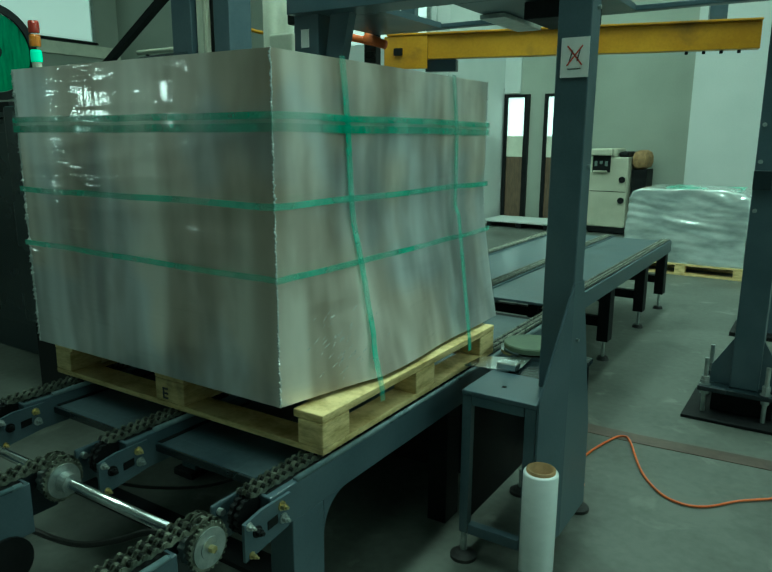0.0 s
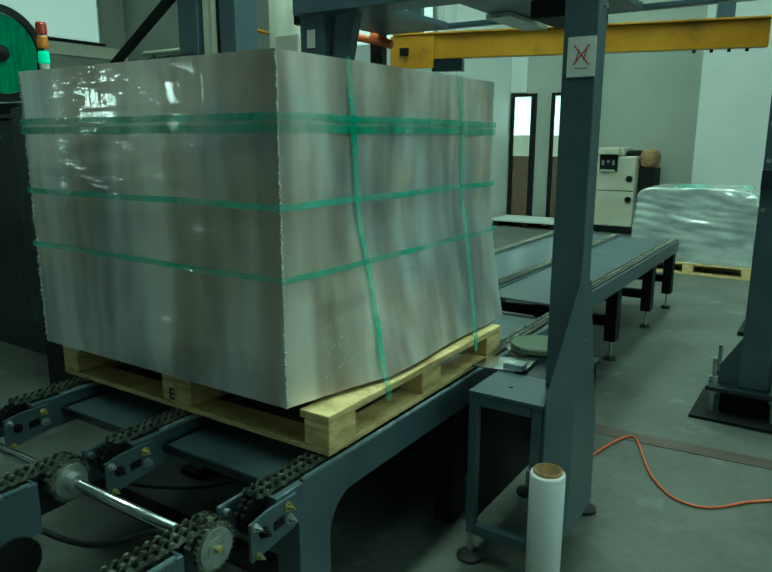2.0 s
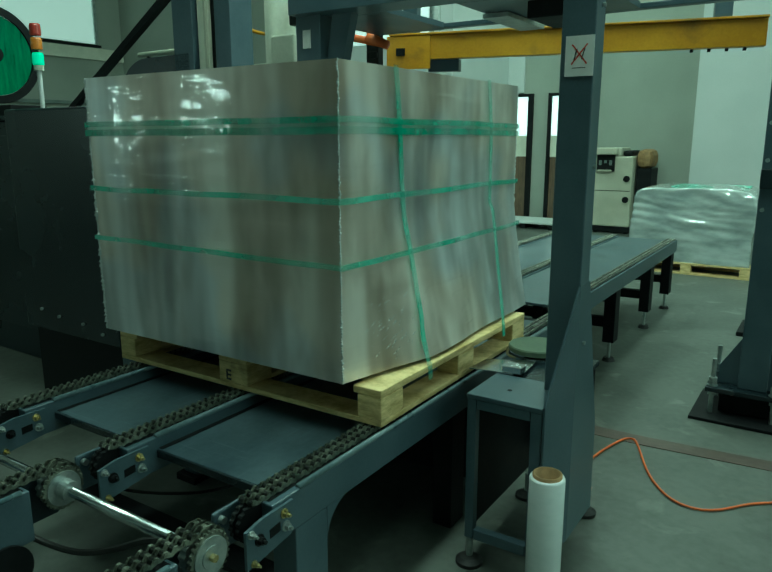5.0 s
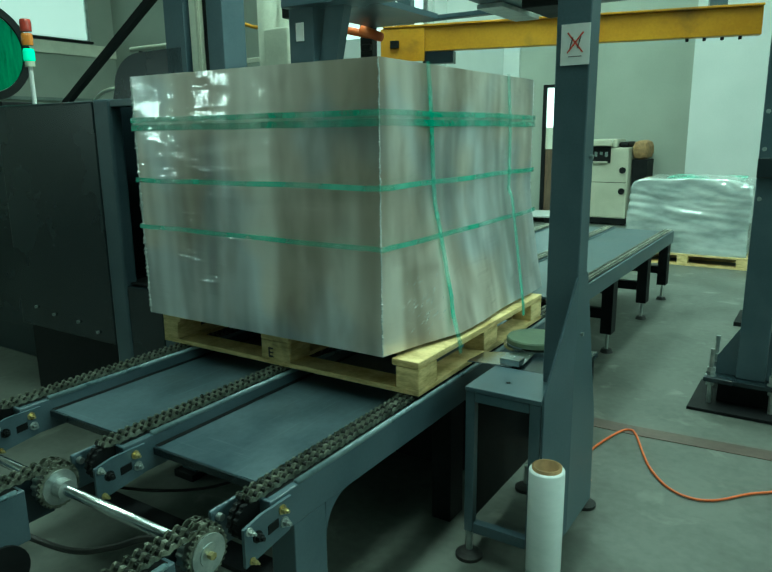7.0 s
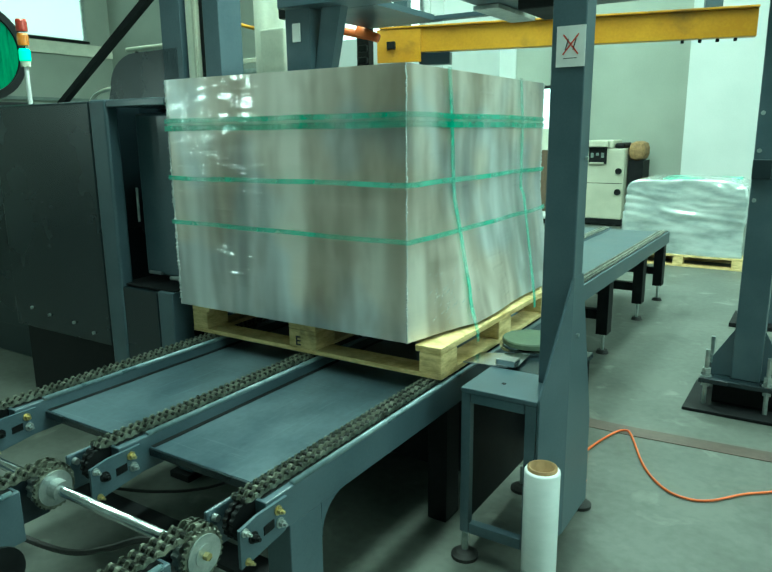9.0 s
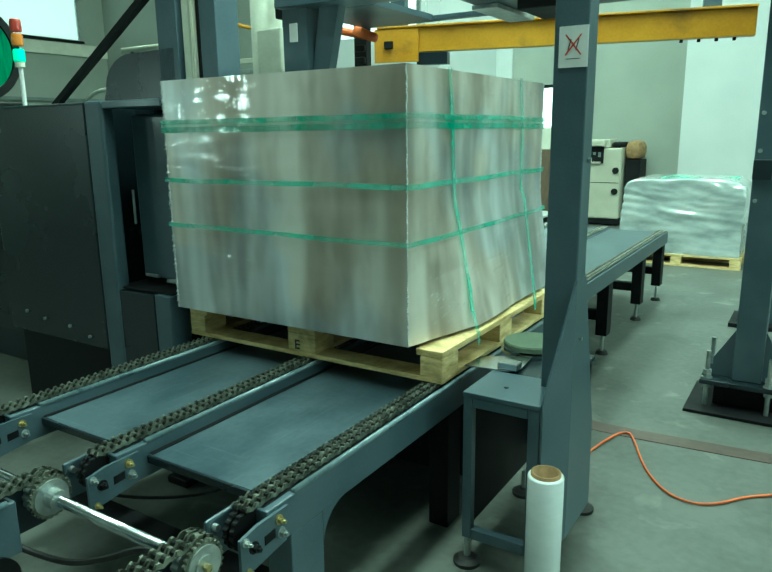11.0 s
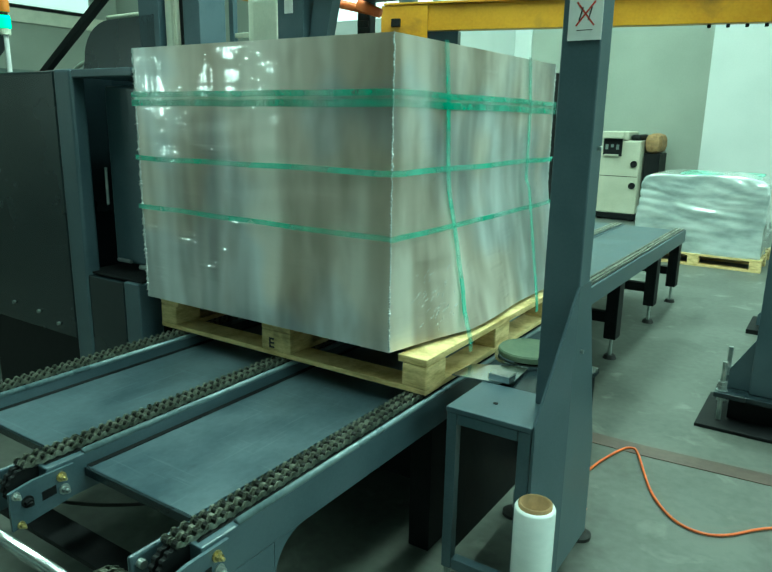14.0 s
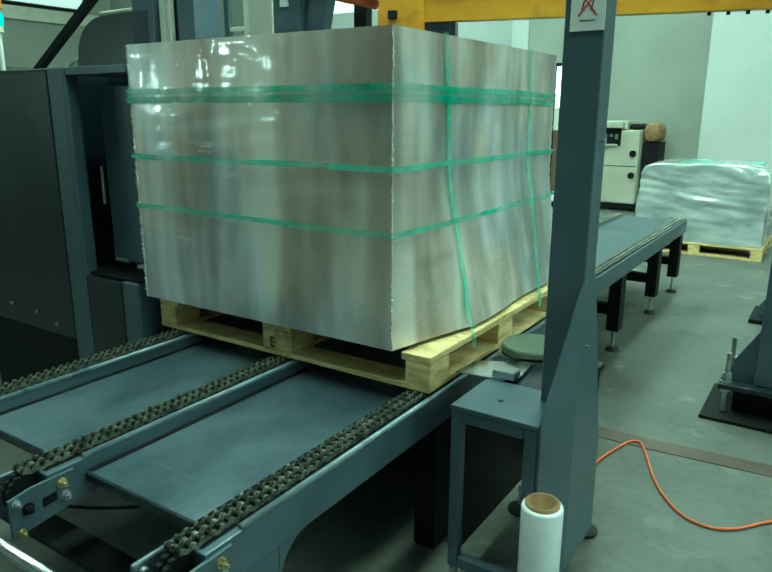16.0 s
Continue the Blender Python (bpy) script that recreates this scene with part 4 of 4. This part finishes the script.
# ---- foreground ----
def film_roll():
    r = thing("film_roll", (0.445, 0.735, 0), "upright roll of white stretch film on a card core", "film roll")
    m = pose(0.437, 0.74, 0)
    part("film", lathe([(0.041, 0.0), (0.05, 0.0), (0.052, 0.004), (0.052, 0.415), (0.05, 0.42), (0.043, 0.421)], m, 48), ROLLFILM, r, "", True)
    part("core", lathe([(0.043, 0.0), (0.043, 0.43), (0.036, 0.43), (0.036, 0.0)], m, 40), CARD, r, "brown card core", True)


film_roll()
b = thing("orange_hose", (0.6, 1.8, 0), "thin orange air hose snaking over the floor", "hose")
part("hose", hose([(0.41, 1.3, 0.12), (0.36, 1.45, 0.02), (0.285, 1.7, 0.007), (0.287, 1.83, 0.007), (0.333, 2.02, 0.007), (0.37, 2.075, 0.007), (0.41, 2.03, 0.007), (0.524, 1.756, 0.007), (0.631, 1.607, 0.007), (0.726, 1.57, 0.007), (0.807, 1.607, 0.007), (0.897, 1.713, 0.007), (0.986, 1.789, 0.007), (1.3, 2.05, 0.007), (2.0, 2.3, 0.007)], 0.0048), ORANGE, b, "", True)


# ---- the pallet and its wrapped load ----
def pallet():
    p = thing("pallet", (-0.57, 1.42, 0.565), "new pale pine pallet with nine blocks, under the wrapped load", "pallet")
    x0, x1, y0, y1, z0, z1 = -1.165, 0.025, 0.886, 1.955, 0.566, 0.677
    for x in (x0, -0.635, x1 - 0.085):
        for y in (y0, 1.365, y1 - 0.12):
            part("block", box(x, x + 0.085 if x != -0.635 else x + 0.13, y, y + 0.12, z0 + 0.017, z1 - 0.0225, 0.004), WOOD, p)
    for y in (y0 + 0.14, 1.25, y1 - 0.26):
        part("stringer_board", box(x0 + 0.09, x1 - 0.09, y, y + 0.1, z1 - 0.04, z1 - 0.0225, 0.002), WOOD, p)
    for y in (y0, y1 - 0.1):
        part("bottom_board", box(x0, x1, y, y + 0.1, z0, z0 + 0.017, 0.002), WOOD, p)
    for x in (x0, -0.62, x1 - 0.09):
        part("bottom_board", box(x, x + 0.09, y0 + 0.101, y1 - 0.101, z0, z0 + 0.017, 0.002), WOOD, p)
    for x, w in ((x0, 0.1), (-1.0, 0.12), (-0.82, 0.12), (-0.635, 0.13), (-0.44, 0.12), (-0.26, 0.12), (x1 - 0.1, 0.1)):
        inner = 0.11 if x not in (x0, -0.635, x1 - 0.1) else 0.0
        part("deck_board", box(x, x + w, y0 + inner, y1 - inner, z1 - 0.022, z1 + random.uniform(-0.001, 0.001), 0.003), WOOD, p)
    bm = box(-0.6, -0.594, y0 - 0.0015, y0 + 0.001, 0.592, 0.628)
    for z in (0.592, 0.607, 0.622):
        box(-0.594, -0.578, y0 - 0.0015, y0 + 0.001, z, z + 0.006, bm=bm)
    part("stamp", bm, INK, p, "black stamped letter E")
    return p


def load():
    l = thing("wrapped_load", (-0.63, 1.44, 0.677), "large cube of cartons wrapped in glossy stretch film with green straps", "wrapped load")
    x0, x1, y0, y1, z0, z1 = -1.18, -0.082, 0.845, 2.05, 0.69, 1.588

    def flare(y, z):
        """The straps pull the film out to the pallet's edge at the foot of this side."""
        k = min(1, max(0, (1.15 - z) / 0.46)) ** 1.25
        a = min(1, max(0, (y - y0) / 0.36))
        a *= 1 - 0.2 * min(1, max(0, (y - 1.45) / 0.55))
        return 0.092 * k * a * (0.93 + 0.07 * math.cos((y - 1.3) * 9.5))

    def bulge(p):
        return noise.noise(Vector((p.x * 9, p.y * 9, p.z * 1.5))) * 0.0016 + noise.noise(p * 2.5) * 0.006 + noise.noise(Vector((p.x * 5, p.y * 5, p.z * 22))) * 0.0012

    def sheet(origin, du, dv, nrm, nu=60, nv=70):
        """One face of the load: a finely divided sheet that bulges a little between its edges."""
        bm, rows = bmesh.new(), []
        for a in range(nu + 1):
            row = []
            for c in range(nv + 1):
                p = Vector(origin) + Vector(du) * (a / nu) + Vector(dv) * (c / nv)
                fade = min(1, 14 * min(a / nu, 1 - a / nu)) * min(1, 14 * min(c / nv, 1 - c / nv))
                k = bulge(p)
                q = p + Vector(nrm) * k * fade
                if nrm[0] > 0.5:
                    q.x += flare(p.y, p.z)
                row.append(bm.verts.new(q))
            rows.append(row)
        fs = [bm.faces.new((rows[a][c], rows[a + 1][c], rows[a + 1][c + 1], rows[a][c + 1])) for a in range(nu) for c in range(nv)]
        if fs[0].normal.length == 0:
            fs[0].normal_update()
        if fs[0].normal.dot(Vector(nrm)) < 0:
            bmesh.ops.reverse_faces(bm, faces=fs)
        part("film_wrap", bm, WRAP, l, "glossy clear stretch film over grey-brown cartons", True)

    w, d, h = x1 - x0, y1 - y0, z1 - z0
    sheet((x0, y0, z0), (w, 0, 0), (0, 0, h), (0, -1, 0))
    sheet((x1, y0, z0), (0, d, 0), (0, 0, h), (1, 0, 0))
    sheet((x1, y1, z0), (-w, 0, 0), (0, 0, h), (0, 1, 0))
    sheet((x0, y1, z0), (0, -d, 0), (0, 0, h), (-1, 0, 0))
    sheet((x0, y0, z1), (w, 0, 0), (0, d, 0), (0, 0, 1), 20, 20)
    sheet((x0, y0, z0), (w, 0, 0), (0, d, 0), (0, 0, -1), 4, 4)
    for x, y in ((x0, y0), (x1, y0), (x1, y1), (x0, y1)):
        q = bmesh.new()
        for i in range(110):
            z = z0 + (z1 - z0) * i / 110
            big = 1.7 if x == x0 else 0.7
            r = big * (0.0015 + 0.005 * random.random() ** 2)
            rod((x, y, z), (x + random.uniform(-0.003, 0.003), y + random.uniform(-0.003, 0.003), z + h / 110), r, 6, 0.0015 + 0.0025 * random.random(), bm=q)
        part("film_edge", q, EDGEFILM, l, "bunched glossy film along the edge", True)
    # film gathered into small creases at the foot of the pulled-out side, coloured white for their glints
    q = bmesh.new()
    for i in range(60):
        y, z = random.gauss(1.05, 0.07), random.gauss(0.79, 0.06)
        if y < y0 + 0.06 or z < z0 + 0.02:
            continue
        ln, r, dy = random.uniform(0.004, 0.012), random.uniform(0.0006, 0.0016), random.uniform(0.004, 0.018)
        p = [Vector((x1, y + u * dy, z + u * ln)) for u in (-1, 0, 1)]
        for v in p:
            v.x += bulge(v) + flare(v.y, v.z) - 0.0004
        rod(p[0], p[1], 0.0002, 6, r, bm=q)
        rod(p[1], p[2], r, 6, 0.0002, bm=q)
    tagged(part("film_creases", q, EDGEFILM, l, "", True), "small creases in the stretch film, glints put in as white colour", "", "", "stuff")
    part("packing", box(x0 + 0.05, x1 - 0.02, y0 + 0.06, y1 - 0.05, 0.678, 0.695), CARD, l)
    e = 0.007

    def belt(q, ring, closed):
        """A flat strap through pairs of points, with thickness outwards."""
        vs = [[q.verts.new(a), q.verts.new(b), q.verts.new(b + o), q.verts.new(a + o)] for a, b, o in ring]
        n = len(vs)
        for i in range(n if closed else n - 1):
            u, v = vs[i], vs[(i + 1) % n]
            for k in range(4):
                q.faces.new((u[k], v[k], v[(k + 1) % 4], u[(k + 1) % 4]))
        bmesh.ops.recalc_face_normals(q, faces=q.faces[:])
        return q

    def band(z, dz, w):
        """A flat strap round the load, sagging towards its corners by dz."""
        q = bmesh.new()
        ring = []
        loop = []
        n = 24
        for i in range(n):
            loop.append((x0 - e + (x1 - x0 + 2 * e) * i / n, y0 - e))
        for i in range(n):
            loop.append((x1 + e + 0.002, y0 - e + (y1 - y0 + 2 * e) * i / n))
        for i in range(n):
            loop.append((x1 + e - (x1 - x0 + 2 * e) * i / n, y1 + e))
        for i in range(n):
            loop.append((x0 - e, y1 + e - (y1 - y0 + 2 * e) * i / n))
        for x, y in loop:
            s = (x - x0) / (x1 - x0)
            zz = z + dz * (s - 0.5) * (1 if y < y0 else 0) + (dz * 0.5 * (1 - 2 * (y - y0) / (y1 - y0)) if x > x1 else 0)
            zz += 0.004 * noise.noise(Vector((x * 4, y * 4, z * 7)))
            nx, ny = (x - (x0 + x1) / 2) / (x1 - x0), (y - (y0 + y1) / 2) / (y1 - y0)
            if x > x1:
                x += flare(y, zz - w / 2)
            o = Vector((0.003 if nx > 0.49 else -0.003 if nx < -0.49 else 0, 0.003 if ny > 0.49 else -0.003 if ny < -0.49 else 0, 0))
            ring.append((Vector((x, y, zz - w / 2)), Vector((x, y, zz + w / 2)), o))
        return belt(q, ring, True)
    part("strap", band(1.432, 0.0, 0.017), STRAP, l)
    part("strap", band(1.404, 0.0, 0.02), STRAP, l)
    part("strap", band(1.213, 0.004, 0.017), STRAP, l)
    part("strap", band(1.034, -0.004, 0.016), STRAP, l)
    for knots in (((-1, 1.118, 1.594), (-1, 1.14, 1.42), (-1, 1.158, 1.21), (-0.066, 1.182, 1.03), (-0.03, 1.186, 0.82), (0.027, 1.163, 0.668), (0.029, 1.168, 0.59)),
                  ((-1, 1.762, 1.594), (-1, 1.793, 1.42), (-0.06, 1.795, 1.11), (-0.005, 1.757, 0.83), (0.027, 1.735, 0.675), (0.029, 1.74, 0.59))):
        ring = []
        for a, b in zip(knots, knots[1:]):
            n = max(2, int((a[2] - b[2]) / 0.03))
            for i in range(n):
                x, y, z = (a[k] + (b[k] - a[k]) * i / n for k in range(3))
                x = max(x, x1 + 0.006 + flare(y, z) + max(0, bulge(Vector((x1, y, z))))) if z > 0.69 else x
                ring.append((Vector((x, y - 0.012, z)), Vector((x, y + 0.012, z)), Vector((0.002, 0, 0))))
        part("strap", belt(bmesh.new(), ring, False), STRAP, l)
    # Not a further strap: an added belt for the green haze between two.
    part("strap", band(1.417, 0.0, 0.05), HAZE, l, "faint green band painting the haze around the top straps")
    return l


PALLET, LOAD = pallet(), load()


def motions():
    shifts = ((0, -0.656), (2.2, -0.656), (2.5, -0.648), (3, -0.614), (3.5, -0.56), (4, -0.509), (6.5, -0.227), (7, -0.175), (7.5, -0.12), (8, -0.066), (8.5, -0.014), (8.8, 0), (9.5, 0), (16, 0))
    for ob in (PALLET, LOAD):
        x, y, z = ob.location
        walk(ob, [(t, pose(x, y + s, z)) for t, s in shifts])


motions()
